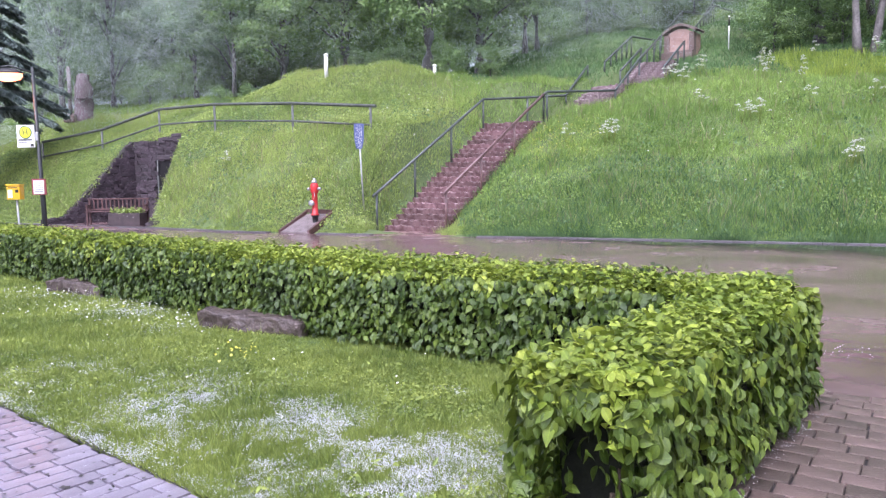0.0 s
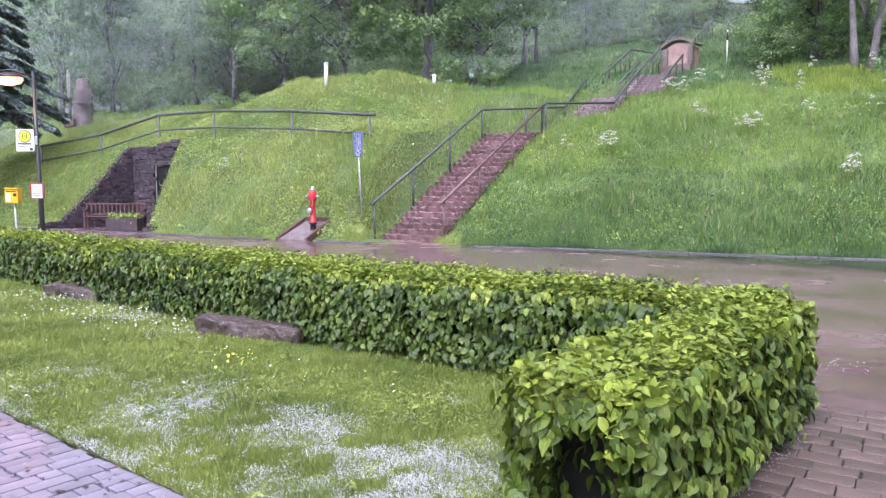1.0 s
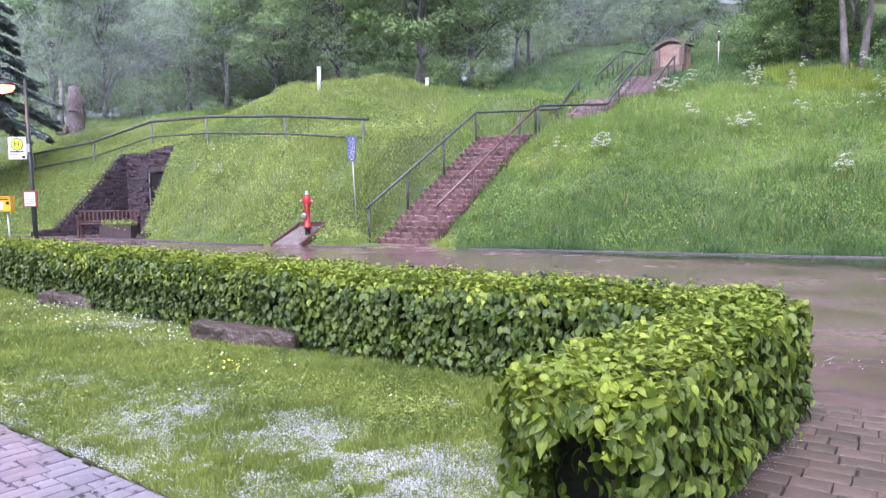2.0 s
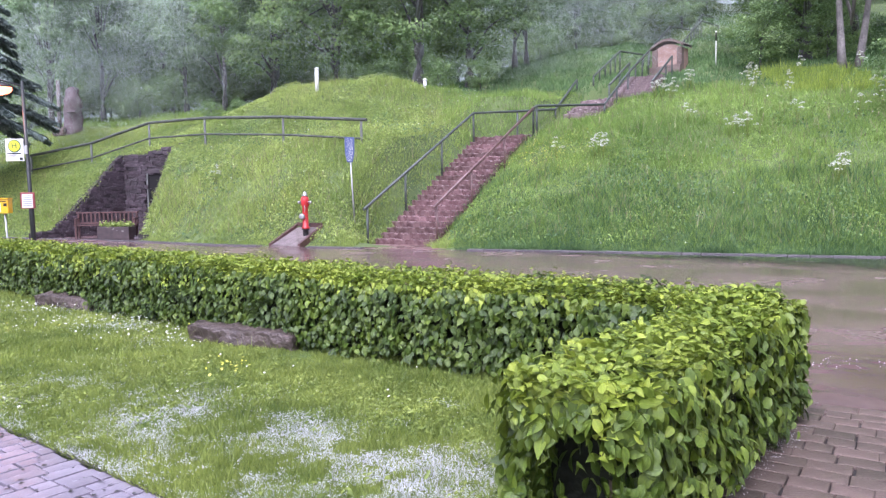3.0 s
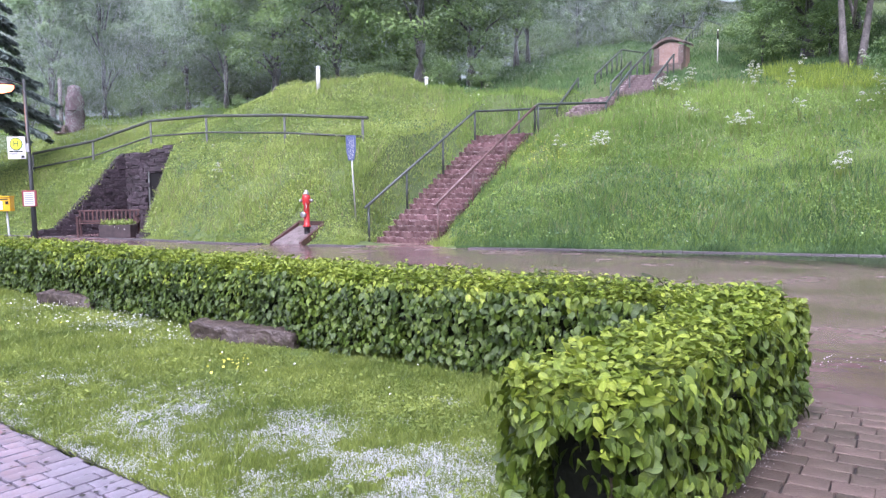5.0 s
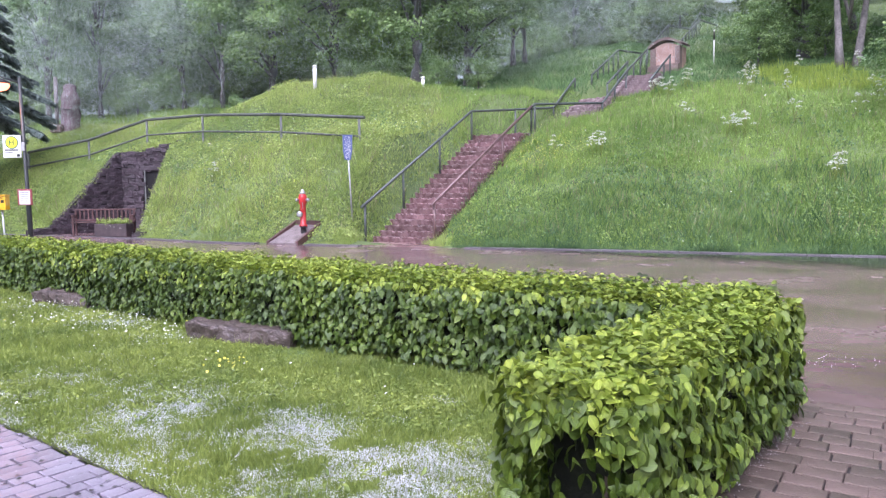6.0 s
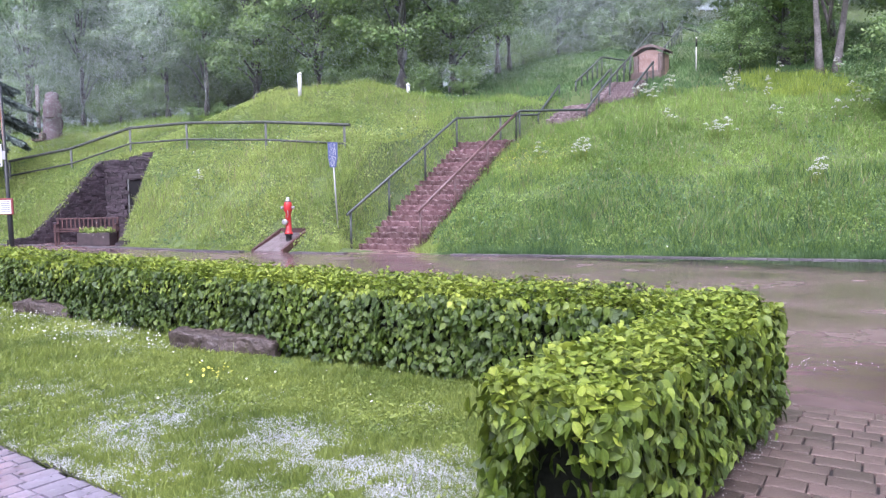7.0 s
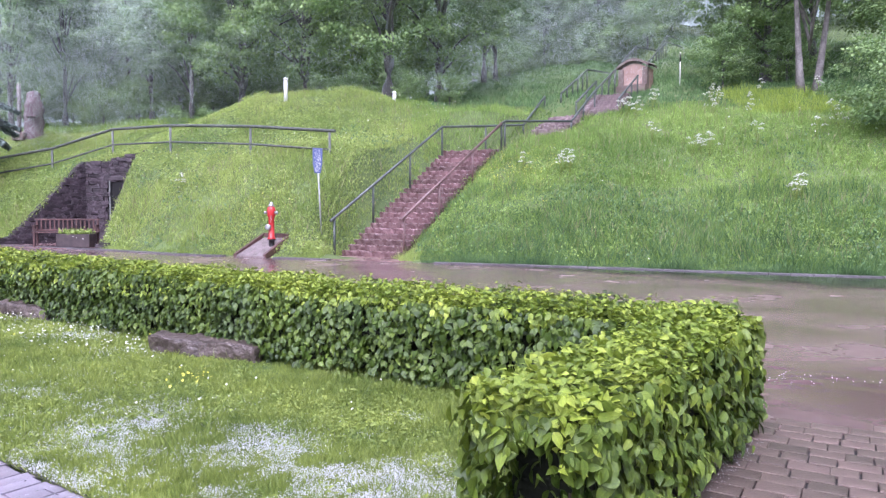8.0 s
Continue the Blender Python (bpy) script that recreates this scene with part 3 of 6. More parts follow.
def handrail(pts, label, tall=0.9, gap=1.7, radius=0.05, ends=True, paint=None):
    """A round handrail through points, on posts that reach down to the ground."""
    pts = [Vector(p) for p in pts]
    o = Vector((pts[0].x, pts[0].y, 0))
    holder = tagged(empty("handrail", *o), label, "handrail", group="handrails of the stairs")
    part("rail", tubed([p - o for p in pts], radius, 10), paint or RAIL_PAINT, holder)
    spots = []
    for i, (p, q) in enumerate(zip(pts, pts[1:])):
        n = max(1, round((q - p).length / gap))
        spots += [p.lerp(q, k / n) for k in range(n)]
    spots.append(pts[-1])
    if ends:
        spots[0] = pts[0].lerp(pts[1], 0.22 / max((pts[1] - pts[0]).length, 0.3))
    for s in spots:
        low = float(height(s.x, s.y)) - 0.08
        low = max(min(low, s.z - 0.35), s.z - 1.35)
        part("post", tubed([(s.x - o.x, s.y - o.y, low), (s.x - o.x, s.y - o.y, s.z - 0.01)], 0.042, 8), paint or RAIL_PAINT, holder)
    return holder


SA, SB, SZ = Vector((-1.05, 23.4)), Vector((2.83, 29.0)), 3.99
SD = (SB - SA).normalized()
SP = Vector((SD.y, -SD.x))
flight((SA.x, SA.y, 0.02), (SB.x, SB.y, SZ), 22, 2.35, "long wet red sandstone flight of uneven steps up the bank", SANDSTONE)


def by_stairs(s, off, up):
    """A point beside the lower flight: metres along, to its right and above the steps."""
    p = SA + SD * s + SP * off
    n = (SB - SA).length
    return (p.x, p.y, max(0, min(s / n, 1)) * SZ + up)


NS = (SB - SA).length
handrail([(-2.33, 23.60, 1.19), (1.67, 29.20, 4.96), (3.58, 30.20, 5.13), (5.36, 31.20, 5.31), (6.78, 33.60, 6.94)], "dark green-grey tubular handrail on the mound side of the lower stairs", gap=2.6)
handrail([(-0.02, 22.40, 1.24), (3.96, 28.10, 5.00)], "rusty red-brown tubular handrail on the meadow side of the stairs", gap=2.7, paint=RAIL_RUSTY)
handrail([(3.96, 28.10, 5.00), (4.12, 28.30, 5.11), (7.04, 29.30, 5.26), (8.82, 32.30, 7.02), (11.60, 38.50, 9.18)], "dark green-grey tubular handrail along landing and second flight", gap=2.2, ends=False)
slab("landing", [by_stairs(NS + .25, -1.3, 0)[:2], by_stairs(NS + .25, 1.2, 0)[:2], (4.3, 28.9), (4.1, 30.7), by_stairs(NS + 1.6, -1.3, 0)[:2]], SZ + 0.03, 0.3, SANDSTONE_HAZED, "wet red sandstone landing between two flights, greyed for haze", "landing")
flight((6.2, 30.5, 4.92), (7.4, 31.7, 5.75), 5, 1.6, "second flight of wet red sandstone steps above the landing, greyed for haze", SANDSTONE_HAZED)
flight((8.8, 31.8, 5.95), (10.1, 33.9, 7.1), 7, 1.7, "third flight of wet sandstone steps below the shrine, greyed for haze", SANDSTONE_HAZED)
for pts in ([(8.10, 32.80, 6.56), (9.62, 35.00, 7.94)], [(9.83, 32.00, 6.61), (11.97, 35.80, 8.40)], [(7.65, 34.00, 7.16), (10.73, 41.00, 9.70), (12.08, 41.00, 9.49)],
            [(12.41, 41.00, 9.74), (17.21, 52.00, 13.60), (19.13, 53.00, 13.53)], [(15.62, 45.00, 10.95), (20.59, 55.00, 14.68), (21.95, 55.00, 14.26)], [(19.57, 54.20, 13.80), (22.54, 60.00, 16.41), (23.54, 59.00, 15.73)]):
    handrail(pts, "dark tubular handrail beside the upper stairs on the hillside", ends=False)


slab("apron", [(-2.75, 22.55), (0.35, 21.3), (0.4, 21.8), (0.0, 22.75), (-1.05, 23.75), (-2.2, 24.35)], 0.025, 0.12, MUD, "wet reddish mud washed out at the foot of the stairs", "ground")


# ---- the old cellar in the bank ----
def lay_stones(holder, L, heights, course, hole=None):
    kinds = []
    for k in range(7):
        bm = boxed(-0.5, -0.5, -0.5, 0.5, 0.5, 0.5, bevel=0.09)
        for v in bm.verts:
            v.co += Vector([0.1 * noise.noise(v.co * 2.3 + Vector((k * 5.1, j * 7.7, 0))) for j in range(3)])
        me = bpy.data.meshes.new("stone")
        bm.to_mesh(me)
        bm.free()
        me.materials.append(BUNKER_STONE)
        kinds.append(me)
    z = 0.0
    r = random.Random(int(L * 100))
    while z < max(t[1] for t in heights):
        h = course * r.uniform(0.8, 1.2)
        x = 0.0
        while x < L - 0.08:
            w = min(course * r.uniform(0.7, 2.1), L - x)
            top = float(np.interp(x + w / 2, [t[0] for t in heights], [t[1] for t in heights]))
            if z + h * 0.6 < top and not (hole and hole[0] < x + w / 2 < hole[1] and hole[2] < z + h / 2 < hole[3]):
                piece("stone", r.choice(kinds), holder, pose(x + w / 2, 0.05 + r.uniform(-0.02, 0.02), z + h / 2 + r.uniform(-0.025, 0.025), r.uniform(-5, 5), r.uniform(-7, 7), r.choice((0, 180))) @ Matrix.Diagonal((w * 1.0, r.uniform(0.2, 0.3), h * r.uniform(0.92, 1.15), 1)))
            x += w
        z += h


def stone_wall(name, a, b, hole, label, thick=0.4, lower=0.0):
    """A rubble wall from a to b with a sloping top; its stones are laid in courses, each its own."""
    a, b = Vector(a), Vector(b)
    run = b - a
    turn = math.degrees(math.atan2(run.y, run.x))
    holder = tagged(empty(name, a.x, a.y, 0, turn), label, "wall", kind="structure")
    L = run.length
    into = Vector((-run.y, run.x)).normalized() * 0.25
    tops = []
    for k in range(15):
        p = a + run * (k / 14) + into
        tops.append((L * k / 14, max(0.25, float(height(p.x, p.y)) + 0.06 - lower)))
    bm = bmesh.new()
    f = bm.faces.new([bm.verts.new(p) for p in [(0, 0.06, -0.1), (L, 0.06, -0.1)] + [(x, 0.06, z) for x, z in tops[::-1]]])
    r = bmesh.ops.extrude_face_region(bm, geom=[f])
    bmesh.ops.translate(bm, vec=(0, thick, 0), verts=[g for g in r["geom"] if isinstance(g, bmesh.types.BMVert)])
    bmesh.ops.recalc_face_normals(bm, faces=bm.faces)
    part("core", bm, MORTAR, holder)
    lay_stones(holder, L, tops, 0.165, hole)
    return holder, L


A1, L1 = stone_wall("retaining_wall", SLOT[0], SLOT[1], None, "dark wet rubble wing wall with a sloping top, beside the cellar door")
A2, L2 = stone_wall("cellar_wall", SLOT[1], (-11.6, 33.5), (1.0, 2.9, 0.3, 2.85), "dark rubble front wall of an old cellar dug into the bank", thick=0.5, lower=0.14)
A3, L3 = stone_wall("side_wall", (-12.0, 33.6), (-11.6, 27.75), None, "dark rubble side wall of the cellar entrance", lower=0.3)
DX0 = 1.05
cellar_door = tagged(empty("door_1", SLOT[1][0] + DX0, 33.5, 0), "cellar doorway with an iron gate, its inner shade a black panel", "door", kind="structure")
# near-black panel closes the doorway: the inner shade is put into its colour
part("opening", boxed(0, -0.01, 0.3, 1.7, 0.055, 2.85), DOORWAY_SHADE, cellar_door)
part("lintel", boxed(-0.15, -0.1, 2.85, 1.7, 0.1, 3.05, bevel=0.02), BUNKER_STONE, cellar_door)
for k in range(3):
    part("bar", tubed([(0.04, -0.02, 1.0 + 0.3 * k), (0.2, -0.02, 1.0 + 0.3 * k)], 0.02, 6), FENCE_STEEL, cellar_door)
part("jamb", boxed(-0.02, -0.08, 0.4, 0.05, 0.02, 2.85, bevel=0.01), FENCE_STEEL, cellar_door)
slab("cellar_floor", [(-17.3, 30.0), (-14.3, 33.6), (-11.9, 33.6), (-11.3, 27.5)], 0.03, 0.1, SANDSTONE, "wet muddy stone floor before the cellar door", "floor")


# ---- hedges ----
def hedge(name, path, half, tall, dense, size, label, singles=0, shape=(LEAF6, LEAF6_F)):
    """A clipped leaf hedge along a path: near-black core for inner shade, stems, and leaves over its rounded surface.
    """
    P = np.array(path, float)
    seg = np.hypot(*np.diff(P, axis=0).T)
    cum = np.concatenate([[0], np.cumsum(seg)])
    holder = tagged(empty(name), label, "hedge", group="clipped garden hedges")
    n = int(cum[-1] * dense)
    # s beyond the ends makes the rounded end faces
    s = rng.uniform(-half, cum[-1] + half, n)
    e = np.clip(s, 0, cum[-1])
    c = np.stack([np.interp(e, cum, P[:, 0]), np.interp(e, cum, P[:, 1])], 1)
    k = np.clip(np.searchsorted(cum, e, "right") - 1, 0, len(seg) - 1)
    tan = (np.diff(P, axis=0) / seg[:, None])[k]
    # smooth the tangent along the bends
    e2 = np.clip(e + 0.4, 0, cum[-1])
    k2 = np.clip(np.searchsorted(cum, e2, "right") - 1, 0, len(seg) - 1)
    tan = unit(tan + (np.diff(P, axis=0) / seg[:, None])[k2])
    nor = np.stack([tan[:, 1], -tan[:, 0]], 1)
    # cross-section: up one side, over the top, down the other
    girth = 2 * tall + 2 * half
    g = np.where(rng.random(n) < 0.22, rng.uniform(tall, tall + 2 * half, n), rng.uniform(0, girth, n))
    over = (s - e)
    q = np.where(g < tall, g, np.where(g < tall + 2 * half, tall, girth - g))
    o = np.where(g < tall, -half, np.where(g < tall + 2 * half, g - tall - half, half))
    ox, oz = o / half, q / tall
    # round the shoulders
    sh = np.clip((np.abs(ox) - 0.45) / 0.55, 0, 1) * np.clip((oz - 0.65) / 0.35, 0, 1)
    o = o * (1 - 0.2 * sh)
    q = q * (1 - 0.12 * sh * sh)
    # end faces: pull the sides round the end
    cap = np.abs(over) / half
    o = np.where(cap > 0, o * np.sqrt(np.clip(1 - 0.5 * cap ** 4, 0, 1)), o)
    top = (g >= tall) & (g < tall + 2 * half)
    out2 = nor * np.sign(o)[:, None]
    normal = np.where(top[:, None], np.array([0, 0, 1.0]), np.concatenate([out2, np.full((n, 1), 0.45)], 1))
    bulge = 0.05 * lumpy(s * 1.0, q * 2 + o * 3, 4.1, 0.4) + 0.03 * lumpy(s, o + q, 11.0, 1.4)
    depth = -np.abs(rng.normal(0, 0.115 if singles else 0.095, n)) + np.where(rng.random(n) < 0.06, 0.05, 0) + bulge + 0.02
    pos = np.concatenate([c + tan * over[:, None] + nor * o[:, None], q[:, None] + 0.03], 1) + unit(normal) * depth[:, None]
    # end faces get leaves of their own
    ends = []
    for at, sg in ((0, -1), (-1, 1)):
        m = int(dense * 2 * half * tall / girth * 1.3)
        t0 = (P[1] - P[0]) / seg[0] if at == 0 else (P[-1] - P[-2]) / seg[-1]
        n0 = np.array([t0[1], -t0[0]])
        uu, zz = rng.uniform(-half, half, m), rng.uniform(0.02, tall, m)
        b2 = P[at] + sg * t0 * (half + 0.02) + n0 * uu[:, None]
        dd = 0.06 * lumpy(uu * 2, zz * 2, 3.3, 0.8) - np.abs(rng.normal(0, 0.05, m)) - 0.16 * (np.abs(uu) / half) ** 3 - 0.10 * np.clip(zz / tall - 0.8, 0, 1) * 5
        b2 = b2 + sg * t0 * dd[:, None]
        if singles and at == 0:
            ok = ~((zz < 0.6 + 0.06 * np.sin(uu * 13)) & (np.abs(uu - 0.07) < 0.25))
            b2, zz, m = b2[ok], zz[ok], int(ok.sum())
        ends.append((np.concatenate([b2, zz[:, None]], 1), np.tile(np.array([*(sg * t0), 0.15]), (m, 1)), zz > tall * 0.88))
    pos = np.concatenate([pos] + [x[0] for x in ends])
    normal = unit(np.concatenate([normal] + [x[1] for x in ends]) + rng.normal(0, 0.42, (len(pos), 3)))
    at_end = np.arange(len(pos)) >= n
    top = np.concatenate([top] + [x[2] for x in ends])
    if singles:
        # a thin, shaded hollow in the end face, dark by the core behind it
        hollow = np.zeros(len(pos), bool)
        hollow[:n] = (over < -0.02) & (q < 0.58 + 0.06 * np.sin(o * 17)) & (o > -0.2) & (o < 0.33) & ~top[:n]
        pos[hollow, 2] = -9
    low = pos[:, 2] < 0.10
    keep = ~(low & (rng.random(len(pos)) < 0.7)) & (pos[:, 2] > -1)
    pos, normal, top, at_end = pos[keep], normal[keep], top[keep], at_end[keep]
    n = len(pos)
    hang = np.where(top[:, None], rng.normal(0, 1, (n, 3)) * [1, 1, 0.6], rng.normal(0, 0.42, (n, 3)) + [0, 0, -0.95])
    axis = unit(hang - (hang * normal).sum(1, keepdims=True) * normal * 0.8 + normal * 0.25)
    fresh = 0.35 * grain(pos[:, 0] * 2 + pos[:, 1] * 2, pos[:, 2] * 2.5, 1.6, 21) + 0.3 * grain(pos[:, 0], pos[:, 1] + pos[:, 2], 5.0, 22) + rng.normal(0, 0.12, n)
    # young growth on top; fewer lower and on ends puts shade into the colour
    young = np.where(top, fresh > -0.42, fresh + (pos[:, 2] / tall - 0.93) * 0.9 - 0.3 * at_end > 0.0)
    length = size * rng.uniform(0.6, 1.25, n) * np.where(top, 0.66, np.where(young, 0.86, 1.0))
    base = pos - axis * (length * 0.5)[:, None]
    loose = np.zeros(n, bool)
    if singles:
        d = np.hypot(pos[:, 0] - 0.55, pos[:, 1] - 2.4) + np.where(pos[:, 2] > 0.2, 0.0, 0.3)
        loose[np.argsort(d)[:singles]] = True
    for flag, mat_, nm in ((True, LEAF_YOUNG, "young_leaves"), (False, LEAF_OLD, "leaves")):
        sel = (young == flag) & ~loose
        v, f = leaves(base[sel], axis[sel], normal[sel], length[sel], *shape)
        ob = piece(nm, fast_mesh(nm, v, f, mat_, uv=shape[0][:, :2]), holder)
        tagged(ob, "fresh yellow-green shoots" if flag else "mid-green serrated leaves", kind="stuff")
    if singles:
        kinds = {fl: fast_mesh("leaf", *shape, m_, uv=shape[0][:, :2]) for fl, m_ in ((True, LEAF_YOUNG), (False, LEAF_OLD))}
        for i in np.where(loose)[0]:
            y = Vector(axis[i])
            x = y.cross(Vector(normal[i])).normalized()
            z = x.cross(y)
            m = Matrix((x, y, z)).transposed().to_4x4()
            m.translation = Vector(base[i])
            piece("leaf", kinds[bool(young[i])], holder, m @ Matrix.Diagonal((length[i], length[i], length[i], 1)))
    # near-black core: the shade between the leaves is put into its colour
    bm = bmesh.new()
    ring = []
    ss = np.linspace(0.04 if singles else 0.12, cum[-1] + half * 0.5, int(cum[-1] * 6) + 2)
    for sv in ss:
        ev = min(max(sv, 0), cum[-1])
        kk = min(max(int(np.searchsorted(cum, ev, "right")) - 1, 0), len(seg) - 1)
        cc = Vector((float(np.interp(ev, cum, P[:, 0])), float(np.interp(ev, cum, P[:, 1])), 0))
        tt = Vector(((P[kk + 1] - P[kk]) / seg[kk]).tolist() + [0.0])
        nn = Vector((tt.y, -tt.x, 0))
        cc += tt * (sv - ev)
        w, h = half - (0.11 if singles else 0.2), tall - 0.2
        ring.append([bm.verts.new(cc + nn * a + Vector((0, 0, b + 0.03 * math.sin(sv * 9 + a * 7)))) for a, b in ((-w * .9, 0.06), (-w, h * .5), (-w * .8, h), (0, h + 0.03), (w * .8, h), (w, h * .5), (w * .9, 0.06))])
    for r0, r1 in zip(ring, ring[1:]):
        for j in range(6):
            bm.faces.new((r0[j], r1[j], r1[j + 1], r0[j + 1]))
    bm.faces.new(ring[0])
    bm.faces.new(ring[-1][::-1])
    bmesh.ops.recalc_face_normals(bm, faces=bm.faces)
    part("core", bm, HEDGE_SHADE, holder, "near-black core in place of inner shade")
    bm = bmesh.new()
    for sv in np.arange(0.0, cum[-1], 0.16):
        cc = (float(np.interp(sv, cum, P[:, 0])), float(np.interp(sv, cum, P[:, 1])))
        for side in (-1, 1):
            a = (cc[0] + rng.uniform(-.1, .1), cc[1] + side * half * 0.5 + rng.uniform(-.1, .1))
            tube(bm, [(*a, -0.04), (a[0] + rng.uniform(-.05, .05), a[1] + rng.uniform(-.05, .05), 0.3)], 0.012, 5, False)
    tagged(part("stem_thicket", bm, TWIG, holder, "thin woody stems"), kind="stuff")
    return holder


hedge("hedge", [(-15.5, 20.0), (-8.88, 14.28), (-5.08, 10.91), (-2.94, 9.15), (-1.12, 7.68), (-0.1, 6.93), (0.93, 6.2), (2.1, 5.3)], 0.48, 0.82, 4700, 0.076, "long clipped green beech hedge between lawn and road")
hedge("hedge", [(0.72, 3.12), (1.25, 3.76), (1.75, 4.36), (2.22, 5.0)], 0.37, 0.83, 4700, 0.082, "short clipped green beech hedge beside the paved path", singles=300, shape=(LEAF_FINE, LEAF_FINE_F))

# ---- glowing backdrop that gives the haze far behind the wood ----
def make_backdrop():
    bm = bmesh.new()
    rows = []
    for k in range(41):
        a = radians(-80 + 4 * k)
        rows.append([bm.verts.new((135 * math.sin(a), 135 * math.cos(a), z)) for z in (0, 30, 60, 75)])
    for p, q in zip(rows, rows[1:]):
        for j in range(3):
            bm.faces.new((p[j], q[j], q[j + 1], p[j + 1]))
    m = bpy.data.materials.new("glowing_haze")
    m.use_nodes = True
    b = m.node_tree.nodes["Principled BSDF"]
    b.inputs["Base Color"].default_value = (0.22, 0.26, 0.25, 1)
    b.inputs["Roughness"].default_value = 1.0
    # emission puts the brightness of the haze into the backdrop
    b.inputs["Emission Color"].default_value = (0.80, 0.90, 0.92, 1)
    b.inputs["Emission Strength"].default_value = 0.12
    tagged(part("backdrop", bm, m, None, smooth=True), "glowing pale grey-green haze backdrop far behind the wood", "backdrop", kind="structure")


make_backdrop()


# ---- pale strands that stand in for the haze in the wood ----
def make_haze_strands(name, n, xr, yr, zr, wide, label, seed):
    """A veil of fine pale strands over the ground that stands in for haze, thicker in wisps."""
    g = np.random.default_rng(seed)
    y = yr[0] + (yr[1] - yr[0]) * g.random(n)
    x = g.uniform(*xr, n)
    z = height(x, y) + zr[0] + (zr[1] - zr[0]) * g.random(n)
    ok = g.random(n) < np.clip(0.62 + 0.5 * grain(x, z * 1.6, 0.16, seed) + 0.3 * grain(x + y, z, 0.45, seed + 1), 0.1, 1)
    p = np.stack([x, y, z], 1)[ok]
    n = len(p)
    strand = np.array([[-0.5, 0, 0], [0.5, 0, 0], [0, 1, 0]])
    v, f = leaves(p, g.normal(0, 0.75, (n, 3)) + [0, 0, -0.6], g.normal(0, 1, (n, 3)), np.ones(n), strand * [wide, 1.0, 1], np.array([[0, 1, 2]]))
    tagged(new(name, fast_mesh(name, v, f, HAZE_STRAND)), label, "mist", kind="stuff")


make_haze_strands("mist", 140000, (-40, 44), (43, 56), (0.8, 14), 0.0042, "fine pale strands standing in for haze in the wood", 91)
make_haze_strands("mist", 200000, (-40, 50), (56, 66), (0.8, 16), 0.0070, "pale strands standing in for haze between the far trees", 93)
make_haze_strands("mist", 40000, (-36, -14), (38, 46), (0.6, 8), 0.0030, "pale strands standing in for haze over the lower meadow", 95)
make_haze_strands("mist", 60000, (-16, 26), (36.5, 39), (0.8, 9), 0.0020, "thin pale strands standing in for haze before the dark trees", 97)


# ---- trees ----
def make_tree(name, seed, tall, low, radius, trunk_r, clumps, per, leaf, leaf_mat, bark, label, lean=0.0, forks=1, clump=0.8, category="tree", layer=0.34, rise=0.55):
    """A tapered trunk with limbs and a crown of leaf clumps, standing at the origin."""
    r = np.random.default_rng(seed)
    holder = tagged(empty(name), label, category)
    mid, hz = (tall + low) / 2, (tall - low) / 2
    c = []
    while len(c) < clumps:
        p = r.uniform(-1, 1, 3)
        d = np.linalg.norm(p)
        if d < 1 and r.random() < 0.25 + 0.75 * d and lumpy(p[0] * 3, p[1] * 3 + p[2] * 2, 1.6, seed) > -0.55:
            squeeze = 1.0 - 0.35 * max(p[2], 0)
            c.append((p[0] * radius * squeeze, p[1] * radius * squeeze, mid + p[2] * hz))
    c = np.array(c)
    k = len(c) * per
    size = clump * r.uniform(0.65, 1.3, len(c))
    who = np.repeat(np.arange(len(c)), per)
    dome = unit(r.normal(0, 1, (k, 3)))
    dome[:, 2] = np.where(r.random(k) < 0.8, np.abs(dome[:, 2]), dome[:, 2])
    off = dome * r.uniform(0.55, 1.05, (k, 1)) * [1.0, 1.0, layer * 1.9] + r.normal(0, 0.12, (k, 3))
    pos = c[who] + off * size[who][:, None]
    outward = unit(pos - np.array([0, 0, mid - hz * 0.3]))
    nor = unit(dome * 0.9 + np.array([0, 0, rise]) + outward * 0.5 + r.normal(0, 0.3, (k, 3)))
    ax = unit(outward * [1, 1, 0] + r.normal(0, 0.8, (k, 3)) + [0, 0, -0.35])
    v, f = leaves(pos, ax, nor, leaf * r.uniform(0.6, 1.3, k), LEAF4, LEAF4_F)
    piece("crown", fast_mesh("crown", v, f, leaf_mat), holder)
    bm = bmesh.new()
    for q in range(forks):
        sx = (q - (forks - 1) / 2) * trunk_r * 4.5
        bend = r.normal(0, 0.12, 2)
        pts, rad = [], []
        for j in range(8):
            t = j / 7
            z = t * (low + hz * 1.1)
            pts.append((sx * (1 + 1.6 * t) + lean * z + bend[0] * math.sin(3 * t), bend[1] * math.sin(2.4 * t), z - 0.15))
            rad.append(trunk_r * (1.25 - 0.25 * min(t * 6, 1)) * (1 - 0.72 * t))
        tube(bm, pts, rad, 10)
    part("trunk", bm, bark, holder)
    for i in r.permutation(len(c))[:min(14, len(c))]:
        e = c[i]
        t = float(np.clip((e[2] - low * 0.5) / (low + hz * 1.1) * 0.65, 0.25, 0.85))
        z0 = t * (low + hz * 1.1)
        st = np.array([lean * z0, 0, z0 - 0.15])
        m = (st + e) / 2 + [0, 0, 0.12 * np.linalg.norm(e - st)]
        part("limb", tubed([tuple(st), tuple(m), tuple(e)], [trunk_r * 0.34, trunk_r * 0.2, trunk_r * 0.06], 6), bark, holder)
    return holder


